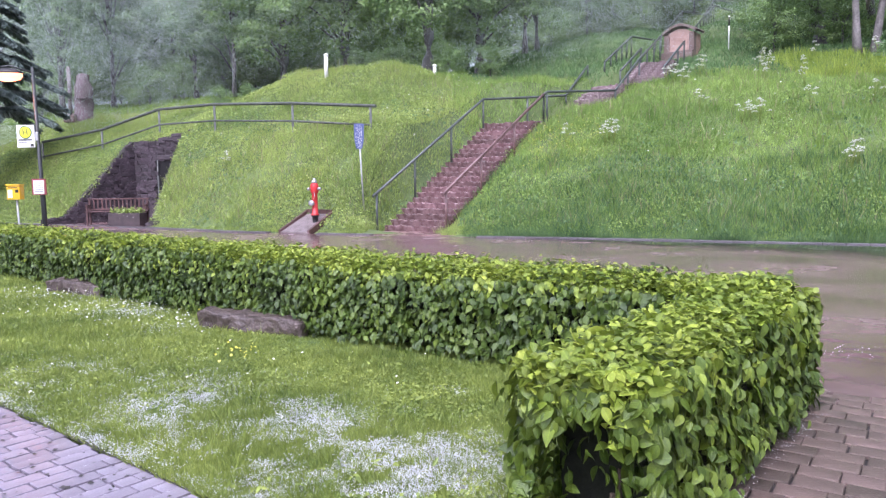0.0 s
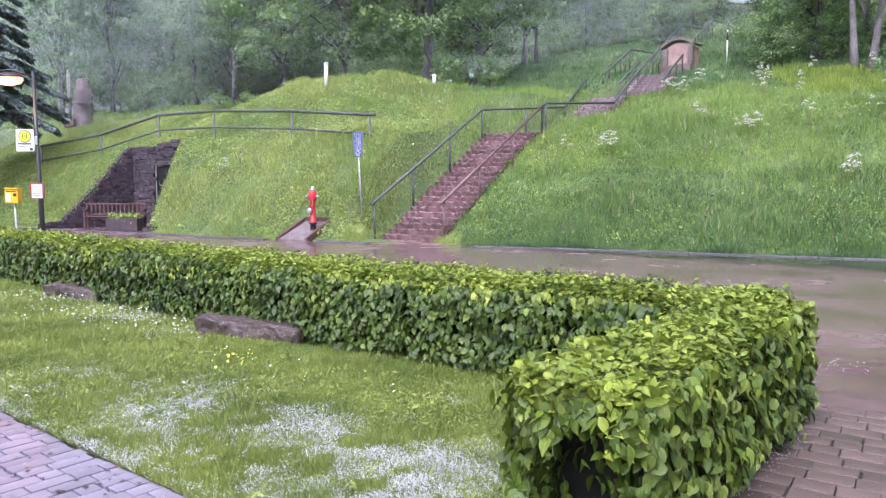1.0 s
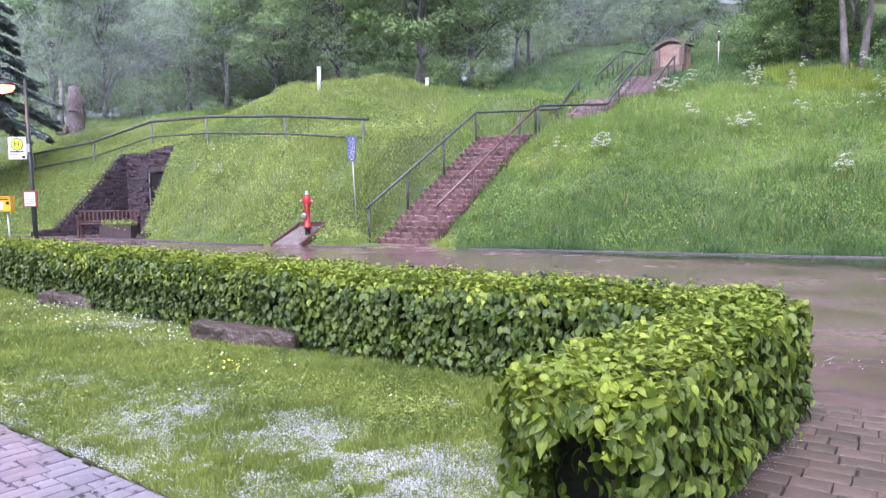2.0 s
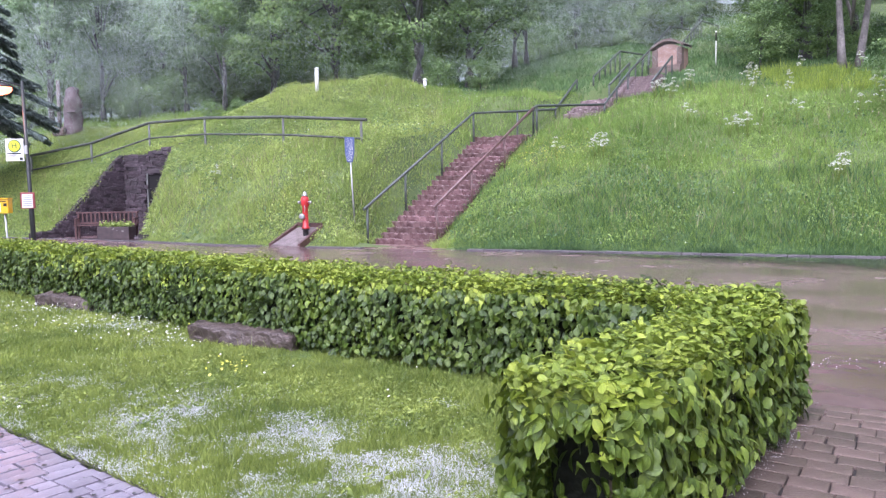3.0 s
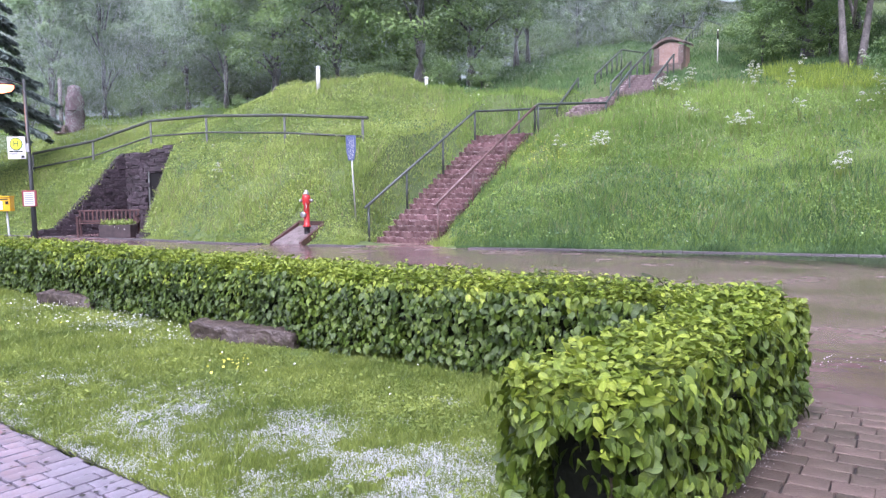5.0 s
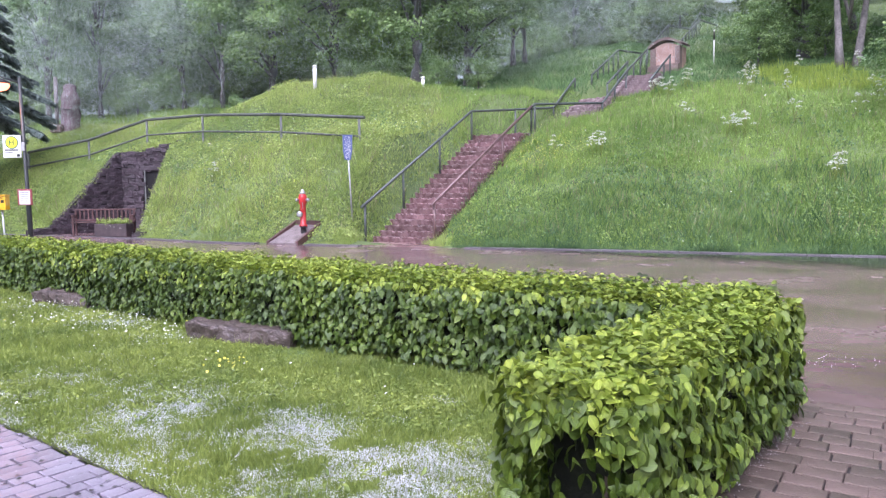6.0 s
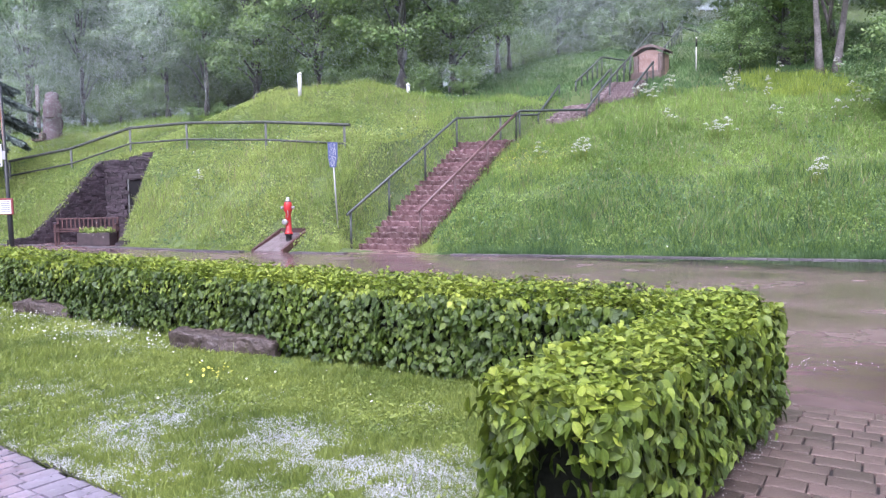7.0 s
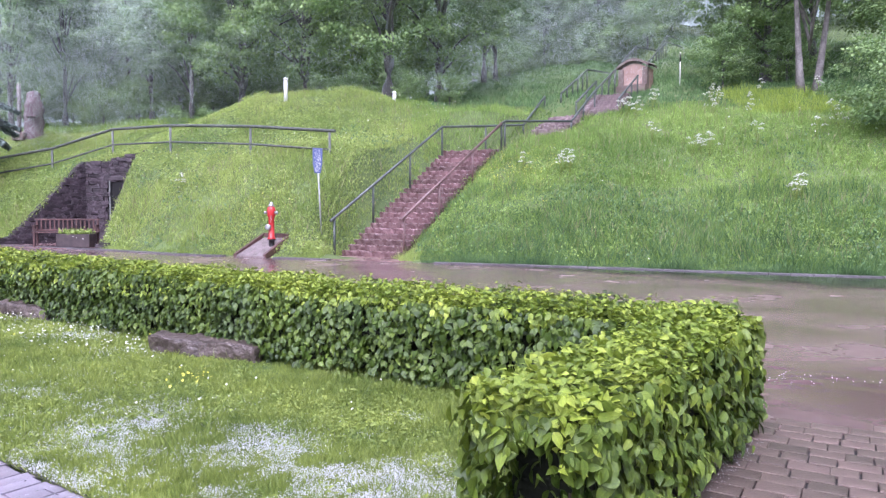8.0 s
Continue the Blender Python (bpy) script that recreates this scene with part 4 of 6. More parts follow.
def place(ob, x, y, turn=0.0, scale=1.0, sink=0.05):
    ob.matrix_world = pose(x, y, float(height(x, y)) - sink, 0, 0, turn) @ Matrix.Diagonal((scale, scale, scale, 1))
    return ob


def again(ob, x, y, turn, scale=1.0):
    c = copy_thing(ob, pose(x, y, float(height(x, y)) - 0.05, 0, 0, turn))
    c.scale = (scale, scale, scale)
    return c


maple = place(make_tree("maple_tree", 3, 13.5, 2.0, 5.2, 0.36, 120, 250, 0.19, MAPLE_LEAF, BARK, "large dark green maple with a broad low crown behind the mound", clump=1.15, layer=0.2, rise=1.1), -0.8, 40.0)
again(maple, -5.6, 42.5, 130, 0.95)
again(maple, 2.2, 41.2, 250, 0.8)
again(maple, -9.8, 45.0, 70, 0.9)
again(maple, 19.0, 36.5, 40, 0.82)
again(maple, 20.8, 40.5, 200, 0.75)
again(maple, 24.5, 33.5, 300, 0.9)
again(maple, 30.5, 43.0, 100, 0.9)
again(maple, 34.0, 36.0, 10, 0.9)
ash = place(make_tree("ash_tree", 11, 12.0, 2.8, 3.3, 0.2, 110, 190, 0.2, HAZY_PALE_LEAF, BARK, "slender pale green tree on the edge of the wood", clump=0.8), 5.6, 48.5)
ash.scale = (0.95, 0.95, 0.95)
again(ash, 6.5, 49.2, 140, 0.85)
for x, y, a, s in ((-24.8, 54.5, 20, 1.0), (-21.0, 57.0, 80, 1.1), (-18.0, 53.0, 160, 0.95), (-14.8, 51.5, 220, 1.0), (-12.4, 56.0, 300, 1.1), (-16.8, 60.0, 10, 1.15), (-11.0, 50.0, 45, 0.85), (26.0, 44.0, 90, 1.0), (22.5, 41.5, 10, 0.95), (12.5, 62.0, 80, 0.8)):
    again(ash, x, y, a, s)
twin = place(make_tree("twin_stemmed_tree", 21, 9.5, 3.2, 3.4, 0.165, 100, 90, 0.2, MAPLE_LEAF, BARK_PALE, "twin-stemmed tree with pale rough bark on the bank", forks=2, clump=0.9, layer=0.22, rise=1.0), 17.3, 29.6, 10)
larch = place(make_tree("larch_tree", 31, 15.0, 2.6, 2.6, 0.2, 140, 150, 0.17, HAZY_PALE_LEAF, BARK, "tall feathery light green larch above the lower meadow", clump=0.55), -26.3, 50.0)
shrub = place(make_tree("shrub", 41, 3.9, 0.2, 2.0, 0.07, 64, 120, 0.125, MAPLE_LEAF, BARK, "dense green shrub on the meadow bank", clump=0.55, category="shrub", layer=0.25, rise=0.9), 16.5, 22.9)
for x, y, a, s in ((2.6, 38.6, 30, 0.5), (0.4, 38.0, 120, 0.42), (-10.6, 39.6, 80, 0.3), (-12.4, 40.4, 80, 0.32), (15.5, 33.8, 200, 0.8), (18.3, 33.0, 260, 0.75), (21.0, 28.0, 30, 0.9)):
    again(shrub, x, y, a, s)
beech = place(make_tree("forest_tree", 51, 17.0, 1.6, 4.4, 0.2, 80, 110, 0.32, HAZY_DARK_LEAF, BARK, "tall forest tree in the wood", clump=1.25), -40, 66)
beech_b = place(make_tree("forest_tree", 57, 16.0, 1.2, 4.0, 0.18, 80, 110, 0.31, HAZY_PALE_LEAF, BARK, "tall forest tree in the wood, paled for haze", clump=1.1), -34, 63)
for src in (beech, beech_b):
    tagged(src, group="wood on the far hill")
r = random.Random(5)
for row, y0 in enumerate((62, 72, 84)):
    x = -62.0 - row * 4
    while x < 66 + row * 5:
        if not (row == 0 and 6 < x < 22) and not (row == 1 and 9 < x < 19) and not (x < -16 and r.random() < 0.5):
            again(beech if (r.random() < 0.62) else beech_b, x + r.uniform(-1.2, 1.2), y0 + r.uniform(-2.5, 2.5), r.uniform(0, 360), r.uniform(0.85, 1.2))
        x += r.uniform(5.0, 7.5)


def make_spruce(x, y, tall, radius):
    """A spruce with drooping whorls of needle sprays."""
    g = np.random.default_rng(77)
    holder = tagged(empty("spruce_tree", x, y, float(height(x, y)) - 0.05), "dark spruce with drooping branches behind the street lamp", "tree")
    part("trunk", tubed([(0, 0, -0.1), (0.05, 0, tall * 0.5), (0, 0, tall)], [0.24, 0.15, 0.02], 10), BARK, holder)
    bases, axes, nors, lens = [], [], [], []
    for z in np.arange(4.6, tall - 0.4, 0.85):
        reach = radius * (1 - z / tall) ** 0.75 * g.uniform(0.85, 1.1)
        for q in np.arange(9) * math.tau / 9 + g.uniform(0, 1):
            q += g.normal(0, 0.12)
            d = np.array([math.cos(q), math.sin(q), 0])
            L = reach * g.uniform(0.75, 1.1)
            tip = d * L + [0, 0, z - 0.22 * L]
            mid = d * L * 0.5 + [0, 0, z + 0.02 * L]
            part("branch", tubed([(0, 0, z), tuple(mid), tuple(tip)], [0.035, 0.022, 0.006], 5), BARK, holder)
            n = int(230 * L)
            t = g.uniform(0.12, 1, n)
            p = np.where(t[:, None] < 0.5, np.array([0, 0, z]) + (mid - [0, 0, z]) * (t * 2)[:, None], mid + (tip - mid) * ((t - 0.5) * 2)[:, None])
            side = np.cross(d, [0, 0, 1.0]) * g.choice([-1, 1], n)[:, None]
            bases.append(p)
            axes.append(unit(side * g.uniform(0.2, 1, (n, 1)) + d * 0.5 + np.array([0, 0, -1]) * g.uniform(0.15, 1.1, (n, 1))))
            nors.append(unit(g.normal(0, 0.5, (n, 3)) + [0, 0, 1]))
            lens.append(g.uniform(0.25, 0.55, n) * (1.1 - 0.4 * t))
    shape = LEAF4 * [0.6, 1, 1]
    v, f = leaves(np.concatenate(bases), np.concatenate(axes), np.concatenate(nors), np.concatenate(lens), shape, LEAF4_F)
    tagged(piece("needles", fast_mesh("needles", v, f, HAZY_NEEDLE), holder), kind="stuff")


for k in range(26):
    again(shrub, -44 + 1.75 * k + r.uniform(-1, 1), 58.5 + r.uniform(-3, 3), r.uniform(0, 360), r.uniform(0.8, 1.3))
for k in range(14):
    again(shrub, -23 + 1.7 * k + r.uniform(-0.6, 0.6), 54.5 + r.uniform(-1.5, 1.5), r.uniform(0, 360), r.uniform(0.7, 1.0))
for k in range(10):
    again(shrub, 5 + 2.2 * k + r.uniform(-1, 1), 62 + r.uniform(-3, 5), r.uniform(0, 360), r.uniform(0.9, 1.5))
for x, y in ((9.0, 66.0), (14.0, 68.5), (18.0, 65.0), (22.0, 62.0), (11.5, 73.0)):
    again(ash, x, y, x * 40, 1.05)
make_spruce(-22.3, 35.0, 14.0, 5.2)


# ---- fence along the path on the bank ----
def make_fence():
    tops = [Vector(p) for p in ((-20.20, 36.20, 3.90), (-16.69, 35.20, 4.41), (-13.53, 34.40, 5.27), (-10.18, 32.20, 5.23), (-6.13, 29.50, 4.93), (-2.51, 27.30, 4.54))]
    o = Vector((tops[0].x, tops[0].y, 0))
    holder = tagged(empty("fence", *o), "weathered wooden rail fence on steel posts along the bank path", "fence")
    ext = tops
    part("top_rail", tubed([p - o for p in ext], 0.064, 10), FENCE_WOOD, holder, "round weathered top rail")
    lows = [p - Vector((0, 0, 0.72)) for p in ext]
    lows[-1] = lows[-1].lerp(lows[-2], 0.06)
    part("middle_rail", tubed([p - o for p in lows], 0.044, 8), FENCE_WOOD, holder)
    for i, p in enumerate(tops):
        if i == len(tops) - 1:
            p = p.lerp(tops[-2], 0.06)
        g = min(float(height(p.x, p.y)), p.z - 0.8) - 0.1
        part("post", boxed(p.x - o.x - 0.045, p.y - o.y - 0.03, g, p.x - o.x + 0.045, p.y - o.y + 0.03, p.z - 0.04, bevel=0.008), FENCE_STEEL, holder)


make_fence()


# ---- hydrant with its sloping bed ----
def make_hydrant():
    x, y = -4.33, 24.0
    z = 0.27
    h = tagged(empty("fire_hydrant", x, y, z), "red pillar fire hydrant with silver caps on a black foot", "hydrant")
    h.scale = (1.12, 1.12, 1.08)
    part("foot", lathed([(0.11, -0.12), (0.11, 0.0), (0.085, 0.02), (0.085, 0.24), (0.12, 0.25), (0.12, 0.28)]), BLACK_IRON, h, "black iron foot")
    part("barrel", lathed([(0.125, 0.28), (0.125, 0.32), (0.09, 0.34), (0.086, 0.95), (0.105, 0.97), (0.125, 1.02), (0.128, 1.16), (0.115, 1.24), (0.08, 1.29)]), RED_PAINT, h, "red painted barrel")
    part("cap", lathed([(0.09, 1.285), (0.085, 1.33), (0.05, 1.37), (0.045, 1.42), (0.02, 1.43)]), CAP_SILVER, h, "silver top cap")
    for a in (200, 340):
        m = pose(0, 0, 1.1, 90, 0, a + 90)
        part("outlet", lathed([(0.045, 0.08), (0.045, 0.16), (0.05, 0.16), (0.05, 0.2), (0.025, 0.22)], 14, m), CAP_SILVER, h, "silver coupling cap")
    m = pose(-0.03, 0, 0.66, 90, 0, -20)
    big = part("side_outlet", lathed([(0.07, 0.04), (0.07, 0.13), (0.092, 0.13), (0.092, 0.17), (0.045, 0.19)], 16, m), CAP_SILVER, h, "large silver coupling")
    part("chain", tubed([(0.0, -0.13, 1.02), (0.03, -0.16, 0.9), (-0.01, -0.17, 0.78)], 0.008, 5), CAP_SILVER, h)
    # sloping pad with edging
    pad = [(-5.5, 23.75), (-4.45, 23.3), (-3.8, 24.35), (-4.75, 24.85)]
    slab("hydrant_pad", pad, [0.04, 0.04, 0.62, 0.62], 0.3, PAD_GRAVEL, "wet stony pad round the hydrant", "pavement")
    for i, (a, b) in enumerate(((0, 3), (3, 2), (2, 1))):
        p, q = Vector((*pad[a], 0)), Vector((*pad[b], 0))
        d = q - p
        lift = (0.10, 0.74), (0.76, 0.74), (0.70, 0.10)
        z0, z1 = lift[i]
        bm = bmesh.new()
        w = Vector((-d.y, d.x, 0)).normalized() * 0.05
        vs = [bm.verts.new(v) for v in (p - w + Vector((0, 0, -0.1)), q - w + Vector((0, 0, -0.1)), q - w + Vector((0, 0, z1)), p - w + Vector((0, 0, z0)), p + w + Vector((0, 0, -0.1)), q + w + Vector((0, 0, -0.1)), q + w + Vector((0, 0, z1)), p + w + Vector((0, 0, z0)))]
        for f in ((0, 1, 2, 3), (7, 6, 5, 4), (3, 2, 6, 7), (0, 3, 7, 4), (1, 5, 6, 2), (0, 4, 5, 1)):
            bm.faces.new([vs[j] for j in f])
        bmesh.ops.recalc_face_normals(bm, faces=bm.faces)
        tagged(part("edging", bm, BENCH_WOOD, None), "dark reddish edging board of the hydrant bed", "edging", kind="structure")


make_hydrant()


def bars(parent, name, x0, x1, y, zs, tall, material):
    for z in zs:
        part(name, boxed(x0, y, z, x1, y + 0.004, z + tall), material, parent)


# ---- blue board on a thin post ----
def make_board():
    foot, top = Vector((-2.72, 24.40, 0.95)), Vector((-2.85, 24.40, 3.59))
    tilt = top - foot
    b = tagged(empty("trail_sign", *foot), "blue patterned board on a leaning thin grey post in the grass", "sign")
    part("post", tubed([(0, 0, -0.3), tuple(tilt * 0.97)], 0.028, 8), GALV, b)
    c = tilt * 0.86
    bm = bmesh.new()
    prof = [(-0.17, 0.42), (0.17, 0.42), (0.16, -0.1), (0.10, -0.42), (-0.10, -0.42), (-0.16, -0.1)]
    f = bm.faces.new([bm.verts.new((c.x + x, c.y - 0.045, c.z + z)) for x, z in prof])
    rr = bmesh.ops.extrude_face_region(bm, geom=[f])
    bmesh.ops.translate(bm, vec=(0, 0.02, 0), verts=[g for g in rr["geom"] if isinstance(g, bmesh.types.BMVert)])
    bmesh.ops.recalc_face_normals(bm, faces=bm.faces)
    panel = part("panel", bm, SIGN_BLUE, b, "blue panel")
    q = random.Random(3)
    for k in range(120):
        z = -0.38 + 0.019 * (k % 40)
        wx = 0.08 + 0.05 * min(1, (z + 0.4) / 0.3)
        x = q.uniform(-wx, wx - 0.03)
        part("mark", boxed(c.x + x, c.y - 0.052, c.z + z, c.x + x + q.uniform(0.012, 0.03), c.y - 0.047, c.z + z + 0.012), WHITE_PAINT, panel)


make_board()


# ---- street lamp with stop sign and timetable ----
def make_stop():
    foot, top = Vector((-9.53, 17.00, -0.01)), Vector((-9.61, 17.00, 4.42))
    foot.z = 0.0
    l = tagged(empty("street_lamp", *foot), "dark street lamp post with glowing orange lantern and stop sign", "street lamp")
    t = top - foot
    at = lambda z: t * (z / t.z)
    part("post", tubed([tuple(at(0)), tuple(at(1.7)), tuple(at(1.75)), tuple(t)], [0.06, 0.055, 0.045, 0.035], 12), LAMP_PAINT, l)
    part("base_collar", lathed([(0.09, 0), (0.09, 0.25), (0.065, 0.3)], 14), LAMP_PAINT, l)
    z = t.z - 0.12
    arm_end = at(z) + Vector((-0.95, -0.1, 0.1))
    part("arm", tubed([tuple(at(z)), tuple(at(z) + Vector((-0.5, -0.05, 0.16))), tuple(arm_end)], 0.022, 8), LAMP_PAINT, l)
    c = at(z) + Vector((-0.55, -0.06, -0.02))
    tip = Matrix.Translation(c) @ Matrix.Diagonal((1.0, 0.55, 1.0, 1))
    lamp = part("lantern", lathed([(0.05, 0.13), (0.16, 0.115), (0.28, 0.07), (0.36, 0.02), (0.35, 0.0)], 18, tip), BLACK_IRON, l, "dark lantern hood")
    part("bulb_glass", lathed([(0.33, -0.005), (0.33, -0.07), (0.27, -0.14), (0.10, -0.18)], 18, tip), LAMP_GLASS, lamp, "glowing orange glass")
    # stop sign: white plate with a yellow disc and green ring
    s = at(2.82) + Vector((-0.25, -0.06, 0))
    plate = part("stop_sign", boxed(s.x - 0.21, s.y - 0.012, s.z - 0.26, s.x + 0.21, s.y + 0.012, s.z + 0.26, bevel=0.005), WHITE_PAINT, l, "white stop sign plate")
    for rad, yy, mt, nm in ((0.15, 0.016, SIGN_GREEN, "ring"), (0.13, 0.020, SIGN_YELLOW, "disc")):
        part(nm, lathed([(rad, 0), (rad, 0.004)], 32, pose(s.x, s.y - yy + 0.004, s.z + 0.09, 90, 0, 0)), mt, plate)
    cu = bpy.data.curves.new("letter", "FONT")
    cu.body, cu.size, cu.align_x, cu.align_y, cu.extrude = "H", 0.19, "CENTER", "CENTER", 0.002
    cu.materials.append(SIGN_GREEN)
    piece("letter", cu, plate, pose(s.x, s.y - 0.026, s.z + 0.09, 90, 0, 0))
    bars(plate, "line", s.x - 0.17, s.x + 0.15, s.y - 0.018, (s.z - 0.10,), 0.03, LAMP_PAINT)
    bars(plate, "line", s.x - 0.17, s.x + 0.02, s.y - 0.018, (s.z - 0.15,), 0.018, FENCE_STEEL)
    part("mark", boxed(s.x + 0.11, s.y - 0.018, s.z - 0.24, s.x + 0.18, s.y - 0.014, s.z - 0.18), LAMP_PAINT, plate)
    part("bracket", boxed(s.x + 0.2, s.y, s.z - 0.1, s.x + 0.28, s.y + 0.05, s.z + 0.1, bevel=0.005), GALV, l)
    # framed timetable
    k = at(1.63) + Vector((-0.03, -0.07, 0))
    fr = part("timetable_frame", boxed(k.x - 0.17, k.y - 0.015, k.z - 0.19, k.x + 0.17, k.y + 0.02, k.z + 0.19, bevel=0.008), RED_FRAME, l, "red timetable frame")
    part("timetable", boxed(k.x - 0.125, k.y - 0.022, k.z - 0.17, k.x + 0.125, k.y - 0.016, k.z + 0.15), WHITE_PAINT, fr, "white paper timetable")
    bars(fr, "line", k.x - 0.10, k.x + 0.10, k.y - 0.027, [k.z - 0.12 + 0.045 * j for j in range(6)], 0.012, FENCE_STEEL)
    glow = new("lantern_light", bpy.data.lights.new("lantern_light", "POINT"))
    glow.data.energy, glow.data.color, glow.data.shadow_soft_size = 18, (1.0, 0.34, 0.14), 0.2
    glow.matrix_world = Matrix.Translation(foot + c + Vector((0, -0.05, -0.32)))


make_stop()


# ---- yellow post box ----
def make_post_box():
    c = Vector((-10.01, 16.60, 1.52))
    b = tagged(empty("post_box", c.x + 0.08, c.y, 0), "small yellow post box on a grey steel post", "post box")
    b.scale = (0.74, 0.74, 1.0)
    z = c.z
    part("post", tubed([(0.03, 0.02, -0.02), (-0.03, 0.02, z - 0.15)], 0.03, 8), GALV, b)
    bm = boxed(-0.25, -0.12, z - 0.18, 0.16, 0.13, z + 0.15, bevel=0.02)
    for v in bm.verts:
        if v.co.z > z + 0.1:
            v.co.z -= 0.25 * (v.co.y < 0) * 0.1
    body = part("box", bm, YELLOW_PAINT, b, "glossy yellow box")
    part("lid", boxed(-0.26, -0.14, z + 0.14, 0.17, 0.14, z + 0.175, bevel=0.01), YELLOW_PAINT, body)
    part("label", boxed(-0.21, -0.128, z - 0.14, -0.07, -0.121, z + 0.05), WHITE_PAINT, body, "white paper label")
    part("emblem", boxed(0.02, -0.128, z - 0.02, 0.12, -0.121, z + 0.05, bevel=0.003), BLACK_IRON, body, "small dark emblem")
    part("slot", boxed(-0.2, -0.128, z + 0.085, 0.1, -0.121, z + 0.105), BLACK_IRON, body)


make_post_box()


# ---- bench and trough before the cellar wall ----
def make_bench():
    a, b = Vector((-14.75, 29.40, 1.14)), Vector((-12.39, 29.90, 1.22))
    d = (b - a).xy
    L = d.length
    h = tagged(empty("bench", a.x, a.y, 0.03, math.degrees(math.atan2(d.y, d.x))), "dark red-brown wooden slatted bench before the stone wall", "bench")
    z = a.z - 0.03
    part("top_rail", boxed(0, 0.2, z - 0.06, L, 0.26, z, bevel=0.012), BENCH_WOOD, h)
    part("lower_rail", boxed(0, 0.17, z - 0.5, L, 0.22, z - 0.42, bevel=0.01), BENCH_WOOD, h)
    n = 15
    for i in range(n):
        x = 0.08 + (L - 0.16) * i / (n - 1)
        part("back_slat", boxed(x - 0.03, 0.185, z - 0.44, x + 0.03, 0.225, z - 0.04), BENCH_WOOD, h)
    for i in range(4):
        part("seat_slat", boxed(0, -0.32 + 0.125 * i, z - 0.56, L, -0.21 + 0.125 * i, z - 0.52, bevel=0.008), BENCH_WOOD, h)
    for x in (0.04, L - 0.12):
        part("back_leg", boxed(x, 0.16, 0, x + 0.08, 0.25, z - 0.02, bevel=0.01), BENCH_WOOD, h)
        part("front_leg", boxed(x, -0.3, 0, x + 0.08, -0.22, z - 0.3, bevel=0.01), BENCH_WOOD, h)
        part("armrest", boxed(x - 0.01, -0.34, z - 0.3, x + 0.09, 0.2, z - 0.25, bevel=0.01), BENCH_WOOD, h)
    c = Vector((-12.85, 28.90, 0.37))
    t = tagged(empty("planter", c.x, c.y, 0.03, -12), "dark stone planter trough with green plants before the bench", "planter")
    bm = boxed(-0.72, -0.25, 0, 0.72, 0.25, 0.52, bevel=0.03)
    part("trough", bm, TROUGH, t)
    part("soil", boxed(-0.66, -0.19, 0.5, 0.66, 0.19, 0.535), MORTAR, t)
    m = 420
    p = np.stack([rng.uniform(-0.7, 0.7, m), rng.uniform(-0.24, 0.24, m), 0.52 + np.abs(rng.normal(0, 0.09, m))], 1)
    v, f = leaves(p, rng.normal(0, 1, (m, 3)) + [0, 0, 0.4], rng.normal(0, 0.5, (m, 3)) + [0, 0, 1], rng.uniform(0.06, 0.13, m), LEAF4, LEAF4_F)
    tagged(piece("foliage", fast_mesh("foliage", v, f, DRY_BLADE), t), kind="stuff")


make_bench()


# ---- vent pipes on the mound, marker pole, shrine, carved figure ----
def make_vent(base, top_z, rad, label):
    p = tagged(empty("vent_pipe", base[0], base[1], 0), label, "vent pipe")
    g = float(height(base[0], base[1])) - 0.2
    part("pipe", lathed([(rad, g), (rad, top_z)], 16), WHITE_PAINT, p)
    part("cap", lathed([(rad * 1.25, top_z - 0.06), (rad * 1.3, top_z), (rad * 0.6, top_z + 0.05)], 16), WHITE_PAINT, p)


VA, VB = (-5.64, 35.40, 7.91), (-0.34, 35.20, 7.30)
make_vent(VA, VA[2], 0.095, "tall white vent pipe standing on the grassy mound")
make_vent(VB, VB[2], 0.085, "short white vent pipe standing on the grassy mound")

PB, PT = Vector((14.44, 36.50, 8.00)), Vector((14.39, 36.50, 9.78))
mp_ = tagged(empty("marker_pole", PB.x, PB.y, 0), "slim white marker pole in the long grass", "pole")
part("pole", tubed([(0, 0, min(PB.z, float(height(PB.x, PB.y))) - 0.2), (0, 0, PT.z)], 0.03, 10), WHITE_PAINT, mp_)
part("clamp", lathed([(0.036, PT.z - 0.5), (0.036, PT.z - 0.08)], 10), BLACK_IRON, mp_)


